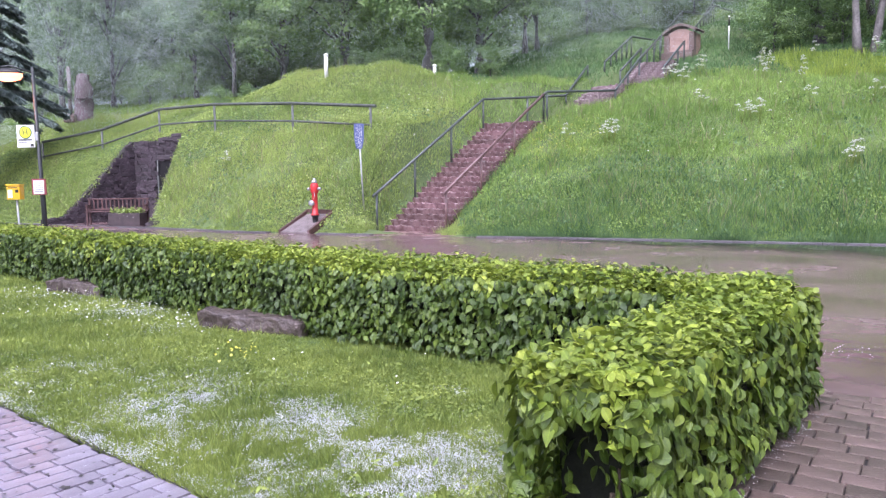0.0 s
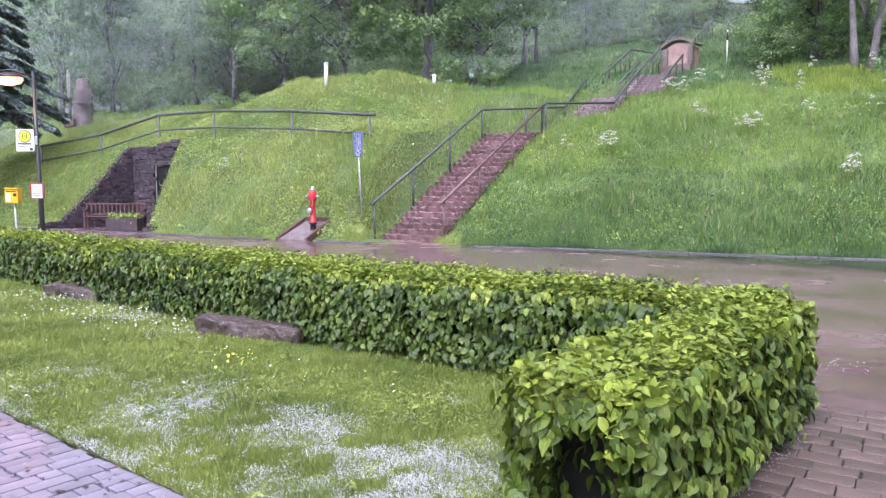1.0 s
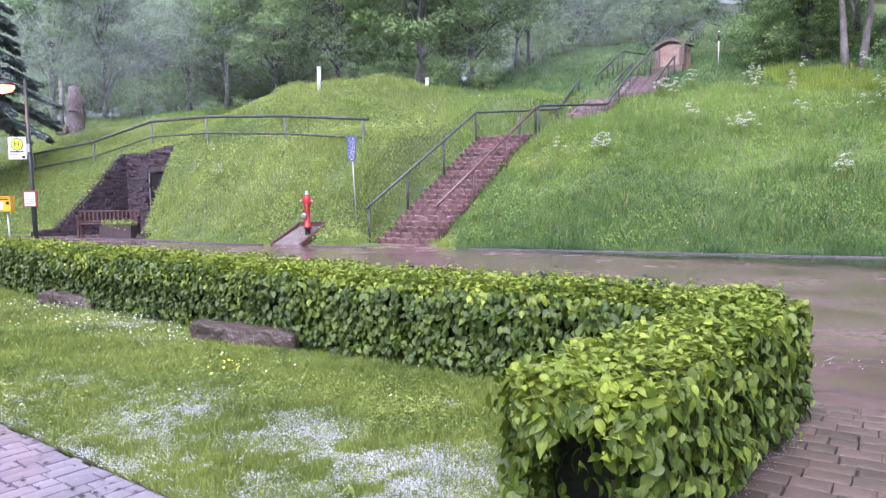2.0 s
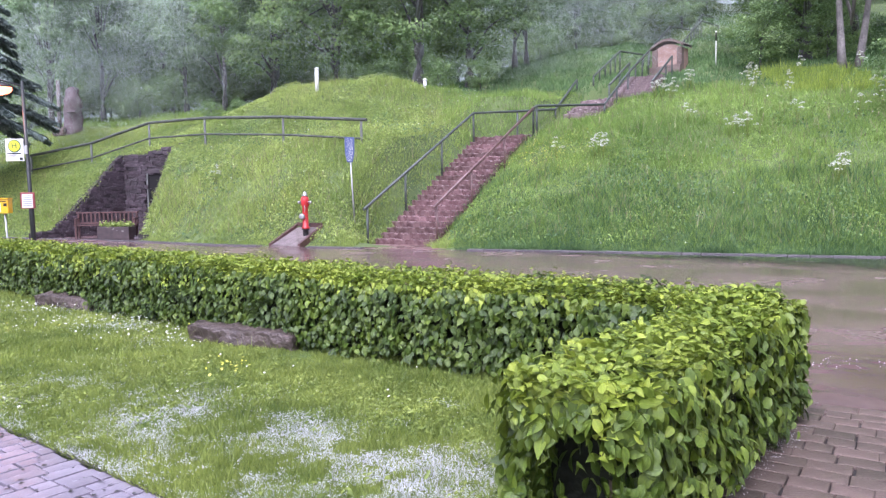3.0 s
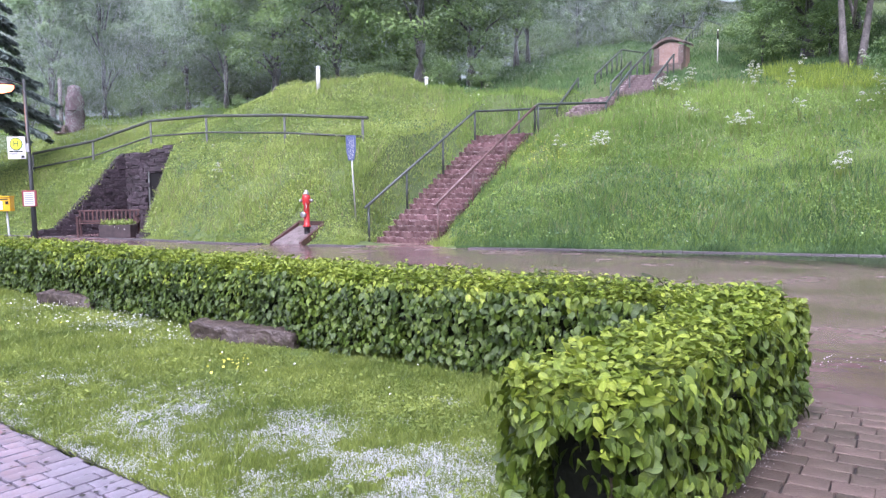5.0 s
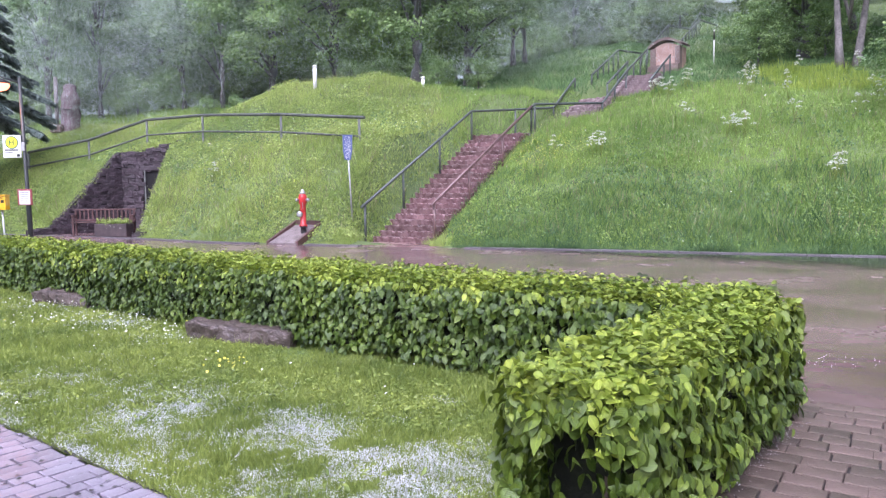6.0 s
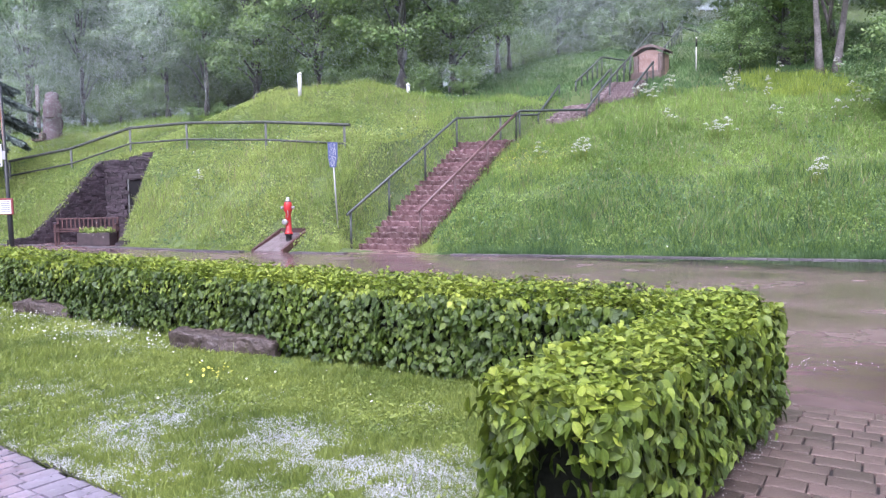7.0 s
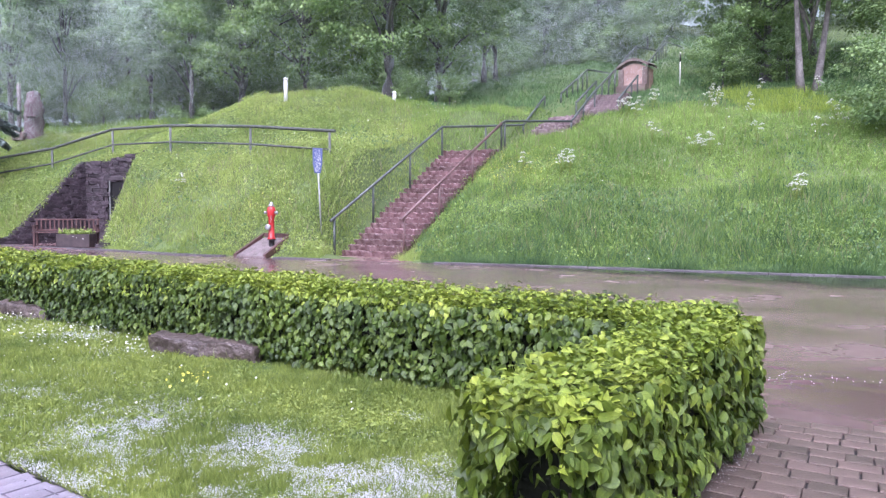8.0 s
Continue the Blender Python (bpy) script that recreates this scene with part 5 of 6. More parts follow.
def make_shrine():
    a, b = Vector((11.98, 39.00, 8.37)), Vector((13.21, 37.80, 8.15))
    d = (b - a).xy
    W = d.length
    base = min(a.z, b.z) - 0.6
    tall = Vector((12.63, 38.30, 9.67)).z - a.z
    s = tagged(empty("shrine", a.x, a.y, a.z, math.degrees(math.atan2(d.y, d.x))), "small arched sandstone shrine with a curved dark roof", "shrine")

    def arch(x0, x1, z0, spring, rise, y0, y1, n=14):
        bm = bmesh.new()
        pts = [(x0, z0), (x1, z0), (x1, spring)] + [(x1 + (x0 - x1) * k / n, spring + rise * math.sin(math.pi * k / n)) for k in range(1, n)] + [(x0, spring)]
        f = bm.faces.new([bm.verts.new((x, y0, z)) for x, z in pts])
        q = bmesh.ops.extrude_face_region(bm, geom=[f])
        bmesh.ops.translate(bm, vec=(0, y1 - y0, 0), verts=[g for g in q["geom"] if isinstance(g, bmesh.types.BMVert)])
        bmesh.ops.recalc_face_normals(bm, faces=bm.faces)
        return bm

    part("body", arch(0.08, W - 0.08, -0.7, tall * 0.68, tall * 0.22, 0, 0.8), SHRINE_STONE, s)
    part("niche_panel", arch(W * 0.22, W * 0.76, 0.0, tall * 0.55, tall * 0.2, -0.03, 0.0), SHRINE_STONE, s, "pale reddish arched panel")
    for x in (0.02, W - 0.3):
        part("pillar", boxed(x, -0.1, -0.7, x + 0.28, 0.2, tall * 0.7, bevel=0.02), SHRINE_DARK, s, "weathered stone pillar")
    bm = bmesh.new()
    n = 18
    for k in range(n):
        q0, q1 = k / n, (k + 1) / n
        z0, z1 = [tall * 0.72 + tall * 0.28 * math.sin(math.pi * q) for q in (q0, q1)]
        x0, x1 = -0.07 + (W + 0.14) * q0, -0.07 + (W + 0.14) * q1
        vs = [bm.verts.new(p) for p in ((x0, -0.16, z0), (x1, -0.16, z1), (x1, 0.9, z1), (x0, 0.9, z0), (x0, -0.16, z0 + 0.13), (x1, -0.16, z1 + 0.13), (x1, 0.9, z1 + 0.13), (x0, 0.9, z0 + 0.13))]
        for f in ((0, 1, 2, 3), (4, 7, 6, 5), (0, 4, 5, 1), (2, 6, 7, 3)):
            bm.faces.new([vs[j] for j in f])
    bmesh.ops.remove_doubles(bm, verts=bm.verts, dist=0.001)
    bmesh.ops.recalc_face_normals(bm, faces=bm.faces)
    part("roof", bm, SHRINE_DARK, s, "curved dark roof slab")
    part("sill", boxed(0.0, -0.35, -0.5, W, 0.0, -0.02, bevel=0.02), SHRINE_DARK, s)


make_shrine()


def make_figure():
    """A tall carved trunk, kept as one plain shape."""
    b = Vector((-22.37, 45.00, 5.72))
    bm = bmesh.new()
    lathe(bm, [(0.66, -0.4), (0.62, 0.0), (0.56, 0.5), (0.55, 1.0), (0.53, 1.4), (0.54, 1.8), (0.50, 2.0), (0.47, 2.15), (0.45, 2.3), (0.46, 2.5), (0.42, 2.7), (0.27, 2.85), (0.05, 2.9)], 24)
    for v in bm.verts:
        k = 0.2 * noise.noise(v.co * 2.2)
        v.co.x += k + 0.05 * v.co.z * 0.3
        v.co.y += 0.2 * noise.noise(v.co * 2.2 + Vector((9, 0, 0)))
    box(bm, -0.15, -0.66, 1.25, 0.45, -0.45, 1.36, bevel=0.03)
    g = float(height(b.x, b.y))
    f = part("carved_statue", bm, CARVED_WOOD, None)
    f.matrix_world = Matrix.Translation((b.x, b.y, g))
    tagged(f, "tall weathered carved wooden trunk figure on the meadow", "statue")
    st = part("post", tubed([(0, 0, -0.3), (0.02, 0, 3.3)], 0.12, 8), BARK_PALE, None)
    st.name = "wooden_post"
    st.matrix_world = Matrix.Translation((b.x - 0.85, b.y, g))
    tagged(st, "slim grey wooden post beside the carved trunk", "post")
    bm = boxed(-0.35, -0.3, -0.2, 0.35, 0.3, 0.35, bevel=0.12)
    rk = part("stone_block", bm, SHRINE_DARK, None)
    rk.matrix_world = Matrix.Translation((b.x - 0.55, b.y - 0.6, g))
    tagged(rk, "rough grey stone at the foot of the carved trunk", "stone")


make_figure()


# ---- stone blocks at the foot of the hedge ----
def boulder(a, b, tall, deep, seed, label):
    a, b = Vector(a), Vector(b)
    d = b - a
    bm = boxed(-d.length / 2, -deep / 2, -0.08, d.length / 2, deep / 2, tall, bevel=0.03)
    bmesh.ops.subdivide_edges(bm, edges=bm.edges, cuts=5, use_grid_fill=True)
    bmesh.ops.subdivide_edges(bm, edges=[e for e in bm.edges if e.calc_length() > 0.13], cuts=4, use_grid_fill=True)
    for v in bm.verts:
        o = Vector((seed * 7.0, 0, 0))
        v.co += Vector([0.05 * noise.noise(v.co * 3 + o + Vector((0, k * 5, 0))) + 0.025 * noise.noise(v.co * 9 + o + Vector((0, k * 5, 0))) for k in range(3)])
        v.co.z *= 1 - 0.18 * (v.co.x / d.length + 0.5)
    ob = part("stone_block", bm, BOULDER, None)
    ob.matrix_world = pose((a.x + b.x) / 2, (a.y + b.y) / 2, 0, 0, 0, math.degrees(math.atan2(d.y, d.x)))
    tagged(ob, label, "stone", group="stone blocks along the hedge")


boulder((-2.70, 8.02), (-1.44, 7.46), 0.20, 0.36, 1, "long flat brown stone block lying before the hedge")
boulder((-6.0, 10.93), (-4.9, 10.37), 0.21, 0.36, 2, "low weathered stone block half under the hedge")

# ---- meadow on the bank ----
def off_stairs(x, y, clear=1.02):
    s = (x - SA.x) * SD.x + (y - SA.y) * SD.y
    o = np.abs((x - SA.x) * SP.x + (y - SA.y) * SP.y)
    ok = (o > clear) | (s < -0.3) | (s > NS + 0.2)
    for (ax, ay, _), (bx, by, _) in zip(WAY[2:6], WAY[3:6]):
        t = np.clip(((x - ax) * (bx - ax) + (y - ay) * (by - ay)) / ((bx - ax) ** 2 + (by - ay) ** 2), 0, 1)
        ok &= np.hypot(x - ax - t * (bx - ax), y - ay - t * (by - ay)) > 0.62
    return ok


APRON = [(-2.6, 22.4), (-0.1, 21.3), (0.0, 21.9), (-0.3, 22.8), (-2.0, 24.1)]
PAD = [(-5.55, 23.6), (-4.4, 23.1), (-3.75, 24.35), (-4.75, 24.9)]


def meadow(name, n, xr, vr, tall, wide, material, label, seed, drop=0.35, crowd=1.25):
    g = np.random.default_rng(seed)
    x = g.uniform(*xr, n)
    v = vr[0] + (vr[1] - vr[0]) * g.random(n) ** crowd
    y = kerb_y(x) + v / 0.9
    ok = off_stairs(x, y) & ~inside(SLOT, x, y)
    for poly in (APRON, PAD):
        ok &= ~inside(poly, x, y)
    x, y, v = x[ok], y[ok], v[ok]
    n = len(x)
    clump = 0.8 + 0.5 * grain(x, y, 0.9, 1) + 0.4 * grain(x, y, 2.7, 2)
    t = tall * g.uniform(0.55, 1.2, n) * np.clip(clump, 0.35, 1.5) * np.clip(0.6 + v / 2, 0.6, 1) * np.where((x < -8) & (v > 3.2) & (y < 40), 0.55, 1)
    base = np.stack([x, y, height(x, y) - 0.04], 1)
    lean = g.normal(0, drop, (n, 3)) * t[:, None]
    lean[:, 2] = -np.abs(lean[:, 2]) * 0.5
    vv, f = blades(base, t, wide * g.uniform(0.6, 1.4, n), lean)
    tagged(new(name, fast_mesh(name, vv, f, material)), label, "grass", kind="stuff")


meadow("meadow_grass", 250000, (-26, 1.5), (0.12, 13), 0.24, 0.013, DRY_BLADE, "long yellow-green meadow grass covering bank and mound", 1)
meadow("meadow_grass", 230000, (0.5, 26), (0.12, 13), 0.30, 0.012, MEADOW_BLADE, "long wet green meadow grass covering the slope", 11)
meadow("meadow_grass_far", 80000, (-36, 1.5), (12, 55), 0.36, 0.028, MEADOW_BLADE, "long green grass on the lower hillside", 2)
# upper slope in the darker verge blades: tree shade put into the colour
meadow("meadow_grass_far", 110000, (1.5, 32), (12, 50), 0.30, 0.024, VERGE_BLADE, "green grass on the misty upper slope, darkened for tree shade", 12)
meadow("meadow_seed_heads", 14000, (-26, 26), (0.6, 13), 0.5, 0.012, SEED_HEAD, "pale seed heads standing over the meadow grass", 3, 0.25)


# bright patch under the tree: its lit look is put into the blade colour
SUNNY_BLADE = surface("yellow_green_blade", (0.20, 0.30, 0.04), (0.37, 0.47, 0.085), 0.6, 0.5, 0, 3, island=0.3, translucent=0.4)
meadow("tall_grass", 5200, (14.0, 17.3), (11.4, 14.8), 0.48, 0.016, SUNNY_BLADE, "tall yellow-green grass under the twin-stemmed tree", 17, 0.2)
meadow("verge_grass", 66000, (0.6, 26), (0.02, 4.5), 0.40, 0.014, VERGE_BLADE, "darker lush grass along the foot of the bank", 5, 0.35, 2.3)


def broad_leaves(name, n, xr, vr, size, material, label, seed, thresh):
    g = np.random.default_rng(seed)
    x = g.uniform(*xr, n)
    v = vr[0] + (vr[1] - vr[0]) * g.random(n)
    y = kerb_y(x) + v / 0.9
    ok = off_stairs(x, y) & ~inside(SLOT, x, y) & (grain(x, y, 0.7, seed) > thresh)
    for poly in (APRON, PAD):
        ok &= ~inside(poly, x, y)
    x, y = x[ok], y[ok]
    n = len(x)
    p = np.stack([x, y, height(x, y) + g.uniform(0.02, 0.3, n) * np.where((x < -8) & (y > kerb_y(x) + 3.5), 0.4, 1)], 1)
    vv, f = leaves(p, g.normal(0, 1, (n, 3)) + [0, -0.4, -0.1], g.normal(0, 0.45, (n, 3)) + [0, -0.5, 0.8], size * g.uniform(0.6, 1.4, n), LEAF4, LEAF4_F)
    tagged(new(name, fast_mesh(name, vv, f, material)), label, "plants", kind="stuff")


broad_leaves("bank_herbs", 70000, (1, 24), (0.3, 9), 0.052, MEADOW_BLADE, "leafy green herbs among the meadow grass", 4, 0.0)
broad_leaves("bank_herbs", 115000, (-24, -0.4), (0.2, 12), 0.064, DRY_BLADE, "leafy yellow-green herbs covering the steep bank", 14, -0.35)
broad_leaves("bank_weeds", 30000, (-24, 24), (0.2, 8), 0.075, VERGE_BLADE, "darker weeds among the meadow grass", 9, 0.25)


def dots(name, pts, size, material, label, seed, tall=(0.25, 0.5)):
    """Small flower heads over the grass, too many to count."""
    g = np.random.default_rng(seed)
    x, y = pts[:, 0], pts[:, 1]
    n = len(x)
    p = np.stack([x, y, height(x, y) + g.uniform(*tall, n)], 1)
    hexa = np.array([[math.cos(k * math.tau / 6), math.sin(k * math.tau / 6), 0.25] for k in range(6)] + [[0, 0, 0]])
    f6 = np.array([[6, k, (k + 1) % 6] for k in range(6)])
    vv, f = leaves(p, g.normal(0, 1, (n, 3)) * [1, 1, 0.2], g.normal(0, 0.3, (n, 3)) + [0, -0.4, 1], size * g.uniform(0.6, 1.4, n), hexa, f6)
    tagged(new(name, fast_mesh(name, vv, f, material)), label, "flowers", kind="stuff")


g = np.random.default_rng(12)
gold = np.concatenate([g.normal((4.1, 25.3), (0.9, 0.6), (800, 2)), g.normal((5.0, 25.0), (1.5, 0.9), (350, 2)), g.normal((-4.9, 25.4), (0.7, 0.4), (170, 2)), g.normal((11, 25), (4, 2.5), (120, 2)), g.normal((-3.0, 33), (3, 2), (60, 2))])
dots("buttercups", gold[off_stairs(gold[:, 0], gold[:, 1], 1.5)], 0.014, BUTTERCUP, "scattered yellow buttercups in the meadow", 5)
dots("small_white_flowers", np.concatenate([g.normal((10, 25), (5, 3), (130, 2)), g.normal((-6, 28.5), (4, 1.6), (110, 2)), g.normal((0.5, 33), (1.2, 1.2), (90, 2))]), 0.022, UMBEL, "scattered small white meadow flowers", 6)


def make_umbel(seed):
    """A cow parsley plant: stems and flat white umbels."""
    q = random.Random(seed)
    h = tagged(empty("cow_parsley"), "white flowering cow parsley in the long grass", "wildflower", group="cow parsley on the bank")
    for k in range(q.randint(4, 6)):
        a, lean_ = q.uniform(0, math.tau), q.uniform(0.05, 0.28)
        z = q.uniform(0.5, 0.85)
        tip = (lean_ * math.cos(a), lean_ * math.sin(a), z)
        part("stem", tubed([(0, 0, 0), (tip[0] * 0.4, tip[1] * 0.4, z * 0.6), tip], 0.007, 5), LAWN_BLADE, h)
        bm = bmesh.new()
        for j in range(12):
            rr, b = 0.10 * math.sqrt(q.random()), q.uniform(0, math.tau)
            m = pose(tip[0] + rr * math.cos(b), tip[1] + rr * math.sin(b), z + 0.05 - rr * 0.7 + q.uniform(-0.02, 0.02), q.uniform(-25, 25), q.uniform(-25, 25), 0)
            bmesh.ops.create_cone(bm, cap_ends=True, segments=6, radius1=0.008, radius2=0.02, depth=0.02, matrix=m)
        tagged(part("umbel", bm, UMBEL, h), kind="stuff")
    return h


kinds = [make_umbel(k) for k in range(4)]
spots = [(5.75, 24.75), (5.95, 24.9), (5.6, 24.6), (5.9, 24.6), (9.5, 29.7), (9.7, 30.0), (9.3, 29.9), (9.9, 29.5), (10.5, 24.4), (10.8, 24.5), (10.2, 24.5), (10.7, 24.2), (11.7, 20.4), (11.9, 20.5), (11.5, 20.2), (13.3, 30.0), (13.0, 29.6), (12.3, 27.5), (13.9, 28.0), (4.4, 25.4), (-8.6, 28.2), (9.6, 28.9), (12.4, 24.2)]
spots += [(float(a), float(b)) for a, b in zip(g.uniform(6, 19, 12), g.uniform(23, 32, 12)) if b > kerb_y(a) + 3]
for i, (x, y) in enumerate(spots):
    m = pose(x, y, float(height(x, y)) - 0.05, 0, 0, i * 77)
    if i < 4:
        kinds[i].matrix_world = m
    else:
        copy_thing(kinds[i % 4], m)


# ---- lawn: blades, hail, daisies ----
DRIFTS = (((-3.26, 5.83), 0.22), ((-2.31, 4.88), 0.2), ((-2.04, 4.95), 0.22), ((-1.26, 4.16), 0.2), ((-0.99, 4.65), 0.22), ((-0.64, 4.14), 0.26), ((-0.29, 3.95), 0.28), ((-0.39, 3.64), 0.24), ((0.12, 3.71), 0.2), ((-0.06, 5.25), 0.16), ((0.21, 4.20), 0.2), ((-1.08, 4.24), 0.16), ((-1.72, 4.57), 0.16), ((-0.68, 3.59), 0.2))


def hail_field(x, y):
    """Where the hail has gathered: in drifts near the patio and in a few spots by the hedge."""
    d = (x - PATIO_A.x) * PATIO_DIR.y * -1 + (y - PATIO_A.y) * PATIO_DIR.x
    f = 0.6 * grain(x, y, 2.3, 3) + 0.6 * grain(x, y, 6.0, 4) + 0.45 * grain(x, y, 17.0, 5)
    band = 0.58 * np.exp(-((d - 0.8) / 0.75) ** 2) * np.clip((x + 4.5) / 2.0, 0, 1)
    for (cx, cy), wide in DRIFTS:
        band = band + np.exp(-(((x - cx) / wide / 1.35) ** 2 + ((y - cy) / wide) ** 2)) * 0.72
    edge = np.exp(-((d - 0.06) / 0.07) ** 2)
    far_spot = np.exp(-(((x + 4.0) / 0.55) ** 2 + ((y - 8.9) / 0.28) ** 2)) + 0.7 * np.exp(-(((x + 5.6) / 0.7) ** 2 + ((y - 10.3) / 0.2) ** 2)) + 0.35 * np.exp(-(((x + 2.9) / 0.6) ** 2 + ((y - 7.9) / 0.3) ** 2))
    return np.clip(band * (0.5 + 1.15 * f), 0, 1) + 0.75 * edge * np.clip(0.6 + f, 0, 1) + far_spot * np.clip(0.6 + 0.7 * f, 0, 1)


def on_lawn(x, y):
    d = (x - PATIO_A.x) * PATIO_DIR.y * -1 + (y - PATIO_A.y) * PATIO_DIR.x
    return inside(LAWN_POLY, x, y) & (d > -0.01)


def make_lawn():
    g = np.random.default_rng(31)
    n = 1000000
    y = 1.9 + 14 * g.random(n) ** 1.9
    x = g.uniform(-0.68, 0.25, n) * y
    ok = on_lawn(x, y) & (g.random(n) > 0.45 * np.clip(hail_field(x, y) * 1.3, 0, 1))
    x, y = x[ok], y[ok]
    n = len(x)
    t = 0.058 * g.uniform(0.4, 1.25, n) * (1 + 0.4 * grain(x, y, 1.6, 6) + 0.45 * grain(x, y, 7.0, 7)) * np.where(g.random(n) < 0.006, 2.6, 1)
    base = np.stack([x, y, np.full(n, -0.005)], 1)
    lean = g.normal(0, 0.42, (n, 3)) * t[:, None]
    lean[:, 2] = -np.abs(lean[:, 2]) * 0.4
    v, f = blades(base, t, (0.0018 + 0.0005 * y) * g.uniform(0.6, 1.4, n), lean)
    tagged(new("lawn_grass", fast_mesh("lawn_grass", v, f, LAWN_BLADE)), "short wet green lawn grass", "grass", kind="stuff")
    # hail stones
    n = 1300000
    y = 1.9 + 10 * g.random(n) ** 1.5
    x = g.uniform(-0.68, 0.25, n) * y
    ok = on_lawn(x, y) & (g.random(n) < np.clip(hail_field(x, y) - 0.03, 0, 2) ** 1.1 * 0.55)
    x, y = x[ok][:130000], y[ok][:130000]
    n = len(x)
    tetra = np.array([[1, 1, 1], [-1, -1, 1], [-1, 1, -1], [1, -1, -1]]) * 0.75
    tf = np.array([[0, 2, 1], [0, 1, 3], [0, 3, 2], [1, 2, 3]])
    p = np.stack([x, y, 0.012 + 0.028 * g.random(n)], 1)
    v, f = leaves(p, g.normal(0, 1, (n, 3)), g.normal(0, 1, (n, 3)), g.uniform(0.0016, 0.0044, n), tetra, tf)
    tagged(new("hail_stones", fast_mesh("hail_stones", v, f, HAIL)), "white hail stones lying in drifts on the lawn", "hail", kind="stuff")
    # clover and small leaves close to the ground
    n = 60000
    y = 2.0 + 8 * g.random(n) ** 1.4
    x = g.uniform(-0.66, 0.2, n) * y
    ok = on_lawn(x, y) & (grain(x, y, 1.7, 9) + 0.5 * grain(x, y, 5.0, 10) > -0.1)
    x, y = x[ok], y[ok]
    n = len(x)
    p = np.stack([x, y, g.uniform(0.02, 0.05, n)], 1)
    v, f = leaves(p, g.normal(0, 1, (n, 3)) * [1, 1, 0.3], g.normal(0, 0.4, (n, 3)) + [0, -0.2, 1], g.uniform(0.010, 0.028, n), LEAF4 * [1.4, 1, 1], LEAF4_F)
    tagged(new("lawn_clover", fast_mesh("lawn_clover", v, f, LAWN_BLADE)), "low clover leaves among the lawn grass", "plants", kind="stuff")
    # broad weeds
    n = 4200
    y = 2.0 + 8 * g.random(n) ** 1.4
    x = g.uniform(-0.66, 0.2, n) * y
    ok = on_lawn(x, y) & (grain(x, y, 2.2, 8) > 0.2)
    x, y = x[ok], y[ok]
    n = len(x)
    p = np.stack([x, y, g.uniform(0.02, 0.06, n)], 1)
    v, f = leaves(p, g.normal(0, 1, (n, 3)) * [1, 1, 0.3] + [0, 0, 0.25], g.normal(0, 0.35, (n, 3)) + [0, -0.2, 1], g.uniform(0.025, 0.065, n), LEAF6 * [0.6, 1.0, 1.3], LEAF6_F)
    tagged(new("lawn_weeds", fast_mesh("lawn_weeds", v, f, LAWN_BLADE)), "broad-leaved weeds and dandelion leaves in the lawn", "plants", kind="stuff")


make_lawn()
g = np.random.default_rng(8)
pts = np.concatenate([g.normal((-4.1, 9.0), (0.8, 0.35), (300, 2)), g.normal((-2.9, 8.1), (0.6, 0.3), (150, 2)), g.normal((-5.6, 10.4), (0.9, 0.22), (160, 2)), np.stack([g.uniform(-5, 0.2, 60), g.uniform(5.2, 8.8, 60)], 1)])
pts = pts[on_lawn(pts[:, 0], pts[:, 1])]
dots("daisies", pts, 0.009, UMBEL, "small white daisies in the lawn", 15, (0.06, 0.11))
pts = np.concatenate([g.normal((-1.85, 6.35), (0.10, 0.16), (26, 2)), g.normal((-3.6, 9.0), (0.9, 0.4), (20, 2))])
dots("lawn_buttercups", pts[on_lawn(pts[:, 0], pts[:, 1])], 0.011, BUTTERCUP, "a few yellow flowers in the lawn", 16, (0.08, 0.14))


# ---- paving, laid stone by stone ----
BED = [(-17.0, 15.79), (0.72, 1.98), (0.72, 2.75), (1.2, 3.55), (2.3, 4.9), (2.62, 5.28), (3.3, 5.02), (5.0, 4.4), (40.0, -8.0), (40, -40), (-40, -40), (-40, 33)]
sheet("paving_bed", BED, -0.012, JOINT, "dark soil bed under the paving", "pavement")


def paver_mesh(w, d, material):
    bm = boxed(-w / 2, -d / 2, -0.05, w / 2, d / 2, 0.0, bevel=0.006)
    me = bpy.data.meshes.new("paver")
    bm.to_mesh(me)
    bm.free()
    me.materials.append(material)
    return me


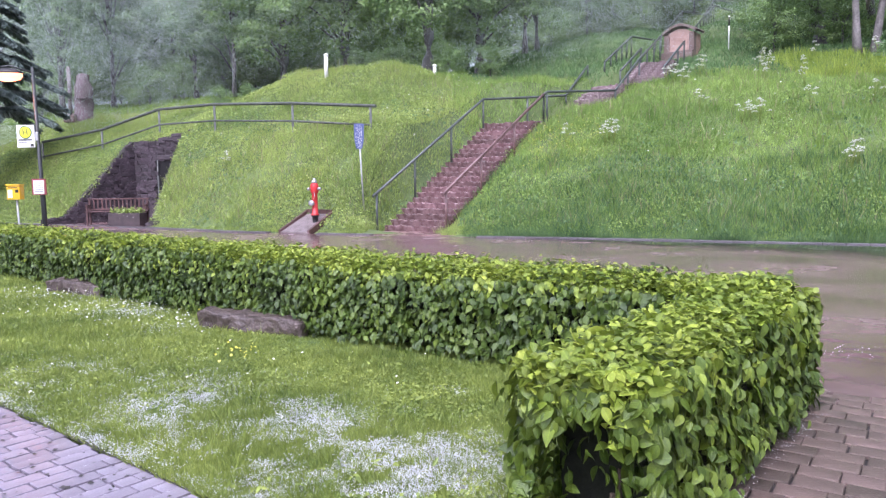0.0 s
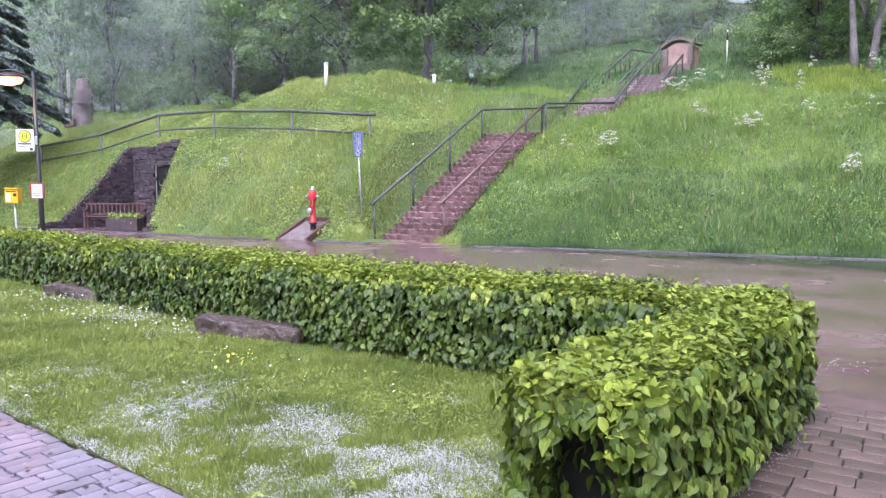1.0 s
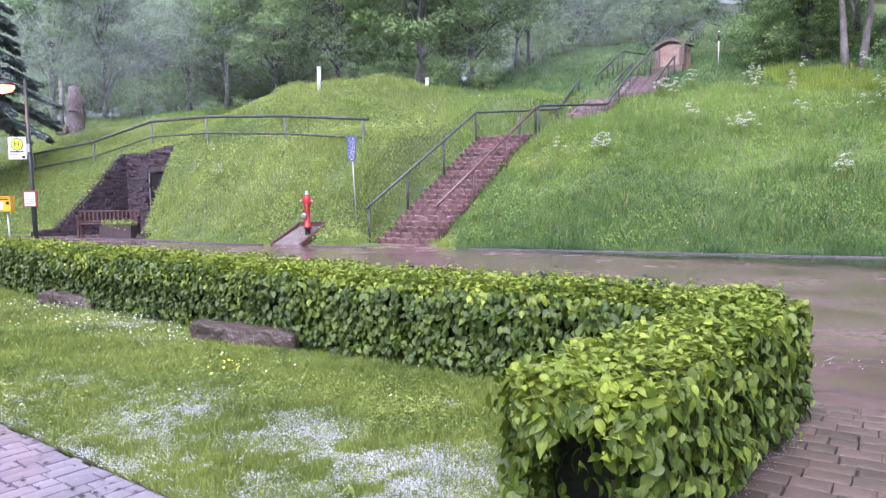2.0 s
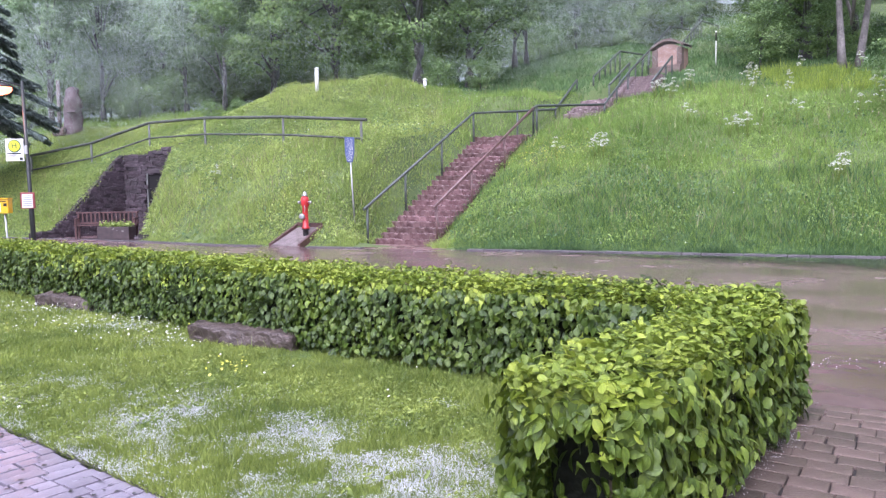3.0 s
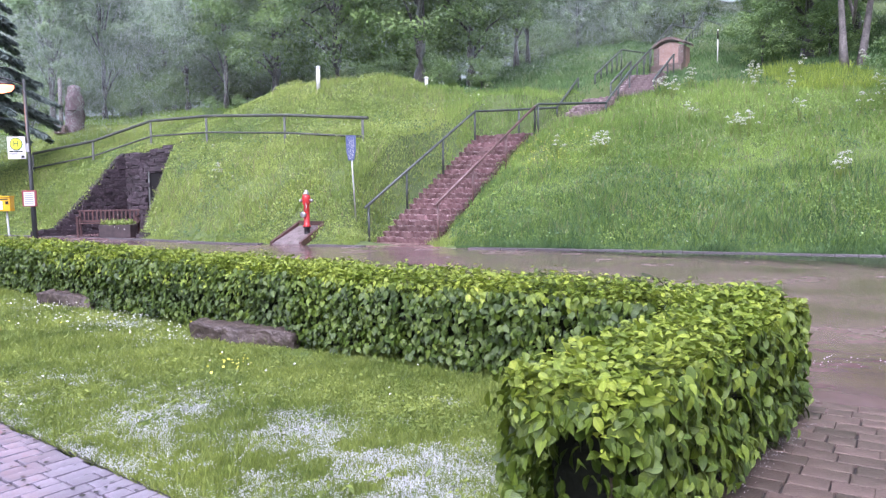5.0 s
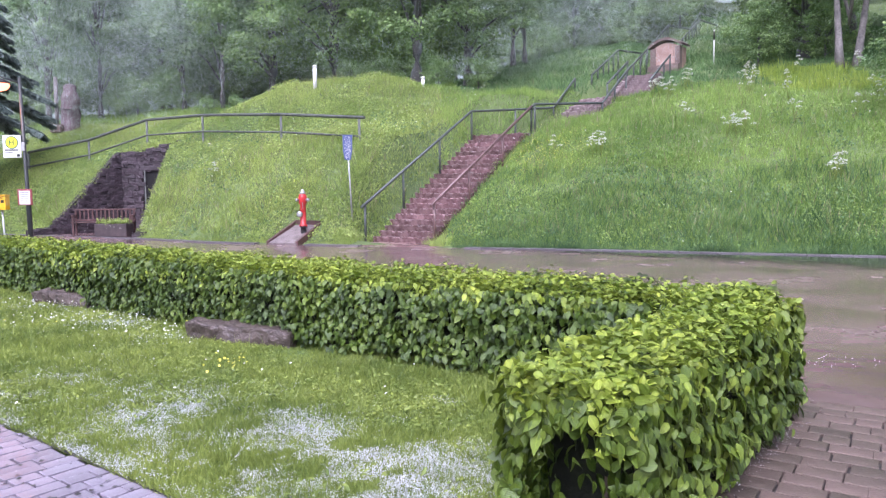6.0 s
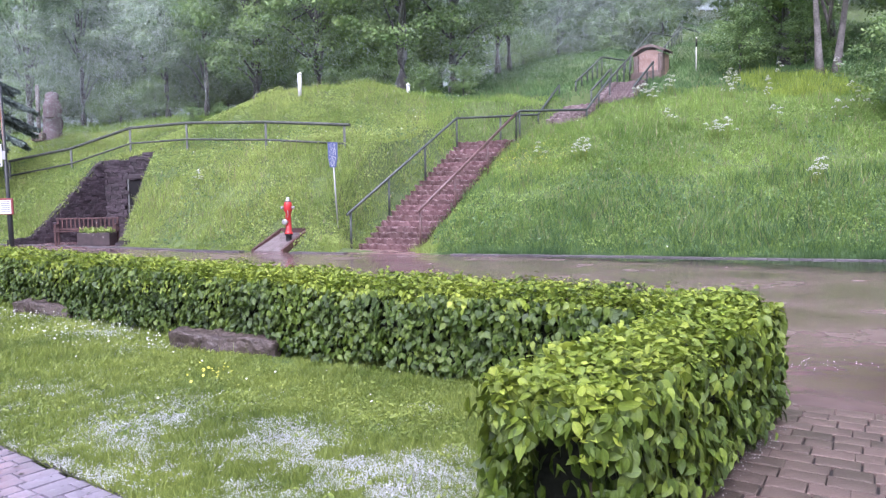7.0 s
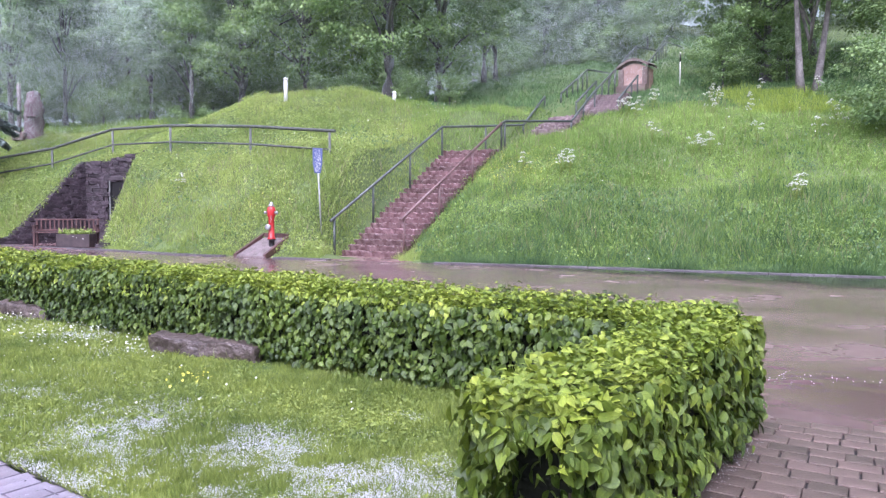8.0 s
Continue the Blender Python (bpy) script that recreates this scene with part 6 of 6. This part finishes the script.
def pave(name, origin, way, spans, rows, row_d, widths, material, label, allowed, near, gap=0.009, jig=0.005):
    """Rows of pavers along a line; those in the near stretch are parts of their own, the rest one mesh."""
    holder = tagged(empty(name, origin[0], origin[1], 0, math.degrees(math.atan2(way[1], way[0]))), label, "pavement", kind="structure")
    wy = Vector(way).normalized()
    across = Vector((-wy.y, wy.x))
    q = random.Random(len(name) * 7)
    kinds, rest, count = {}, bmesh.new(), 0
    for j in range(*rows):
        s = spans[0] + q.uniform(-0.12, 0)
        while s < spans[1]:
            w = q.choice(widths)
            c = Vector(origin) + wy * (s + w / 2) + across * ((j + 0.5) * row_d)
            if allowed(c.x, c.y):
                m = pose(s + w / 2 + q.uniform(-jig, jig), (j + 0.5) * row_d + q.uniform(-jig, jig), 0.010 + q.uniform(-0.003, 0.003), q.uniform(-0.5, 0.5), q.uniform(-0.5, 0.5), q.uniform(-0.4, 0.4))
                if near(c.x, c.y) and count < 300:
                    if w not in kinds:
                        kinds[w] = paver_mesh(w - gap, row_d - gap, material)
                    piece("paver", kinds[w], holder, m)
                    count += 1
                else:
                    hw, hd = (w - gap) / 2, (row_d - gap) / 2
                    vs = [rest.verts.new(m @ Vector(p)) for p in ((-hw, -hd, 0), (hw, -hd, 0), (hw, hd, 0), (-hw, hd, 0), (-hw, -hd, -0.04), (hw, -hd, -0.04), (hw, hd, -0.04), (-hw, hd, -0.04))]
                    for f in ((0, 1, 2, 3), (0, 4, 5, 1), (1, 5, 6, 2), (2, 6, 7, 3), (3, 7, 4, 0)):
                        rest.faces.new([vs[k] for k in f])
            s += w
    tagged(part("far_pavers", rest, material, holder), kind="stuff")


side = lambda x, y: (x - PATIO_A.x) * PATIO_DIR.y * -1 + (y - PATIO_A.y) * PATIO_DIR.x
pave("patio", tuple(PATIO_A), (PATIO_DIR.y, -PATIO_DIR.x), (0.03, 4.5), (-45, 62), 0.118, (0.16, 0.235, 0.235, 0.118), PAVER_GREY, "wet lilac-grey concrete paving of the patio",
     lambda x, y: x < 0.9, lambda x, y: y > 2.9 and side(x, y) > -1.35 and y < 5.4)
hedge_side = lambda x, y: x * 0.75 - y * 0.66
pave("path", (2.6, 5.2), (0.829, -0.559), (-2.4, 6), (-32, 10), 0.162, (0.162, 0.162, 0.21, 0.245, 0.245), PAVER_BROWN, "wet brown concrete paving of the path beside the hedge",
     lambda x, y: hedge_side(x, y) > -1.33 and y < 5.24 - 0.38 * (x - 2.62) and x > 0.9, lambda x, y: 2.8 < y < 5.5 and x < 4.2)
across = Vector((-PATIO_DIR.y, PATIO_DIR.x))
rim = [PATIO_A + PATIO_DIR * (0.25 * k - 9.0) for k in range(55)]
wob = [0.03 * math.sin(2.1 * k) + 0.026 * math.sin(5.3 * k + 1) for k in range(55)]
sheet("soil_edge", [tuple(p - across * 0.012) for p in rim] + [tuple(p + across * (0.028 + w)) for p, w in zip(rim[::-1], wob)], 0.013, JOINT, "dark wet soil along the edge of the patio", "ground")
g = np.random.default_rng(44)
# hail and fallen leaves along the foot of the hedge and on the patio
n = 320
s, o = g.uniform(0, 2.6, n), g.normal(0, 0.04, n)
x, y = 0.82 + 0.66 * s + 0.75 * o, 2.78 + 0.75 * s - 0.66 * o
octa = np.array([[1, 0, 0], [0, 1, 0], [-1, 0, 0], [0, -1, 0], [0, 0, 0.8], [0, 0, -0.8]])
of = np.array([[0, 1, 4], [1, 2, 4], [2, 3, 4], [3, 0, 4], [1, 0, 5], [2, 1, 5], [3, 2, 5], [0, 3, 5]])
v, f = leaves(np.stack([x, y, np.full(n, 0.012)], 1), g.normal(0, 1, (n, 3)), g.normal(0, 1, (n, 3)), g.uniform(0.002, 0.004, n), octa, of)
tagged(new("path_hail", fast_mesh("path_hail", v, f, HAIL)), "white hail stones gathered along the hedge foot", "hail", kind="stuff")
n = 90
x = g.uniform(-3.4, -1.3, n)
y = 5.1 - (x + 3.28) * 0.78 - np.abs(g.normal(0, 0.5, n)) - 0.05
v, f = leaves(np.stack([x, y, np.full(n, 0.018)], 1), g.normal(0, 1, (n, 3)) * [1, 1, 0.1], g.normal(0, 0.2, (n, 3)) + [0, 0, 1], g.uniform(0.02, 0.045, n), LEAF4, LEAF4_F)
tagged(new("leaf_litter", fast_mesh("leaf_litter", v, f, JOINT)), "dark wet leaf scraps lying on the patio", "litter", kind="stuff")
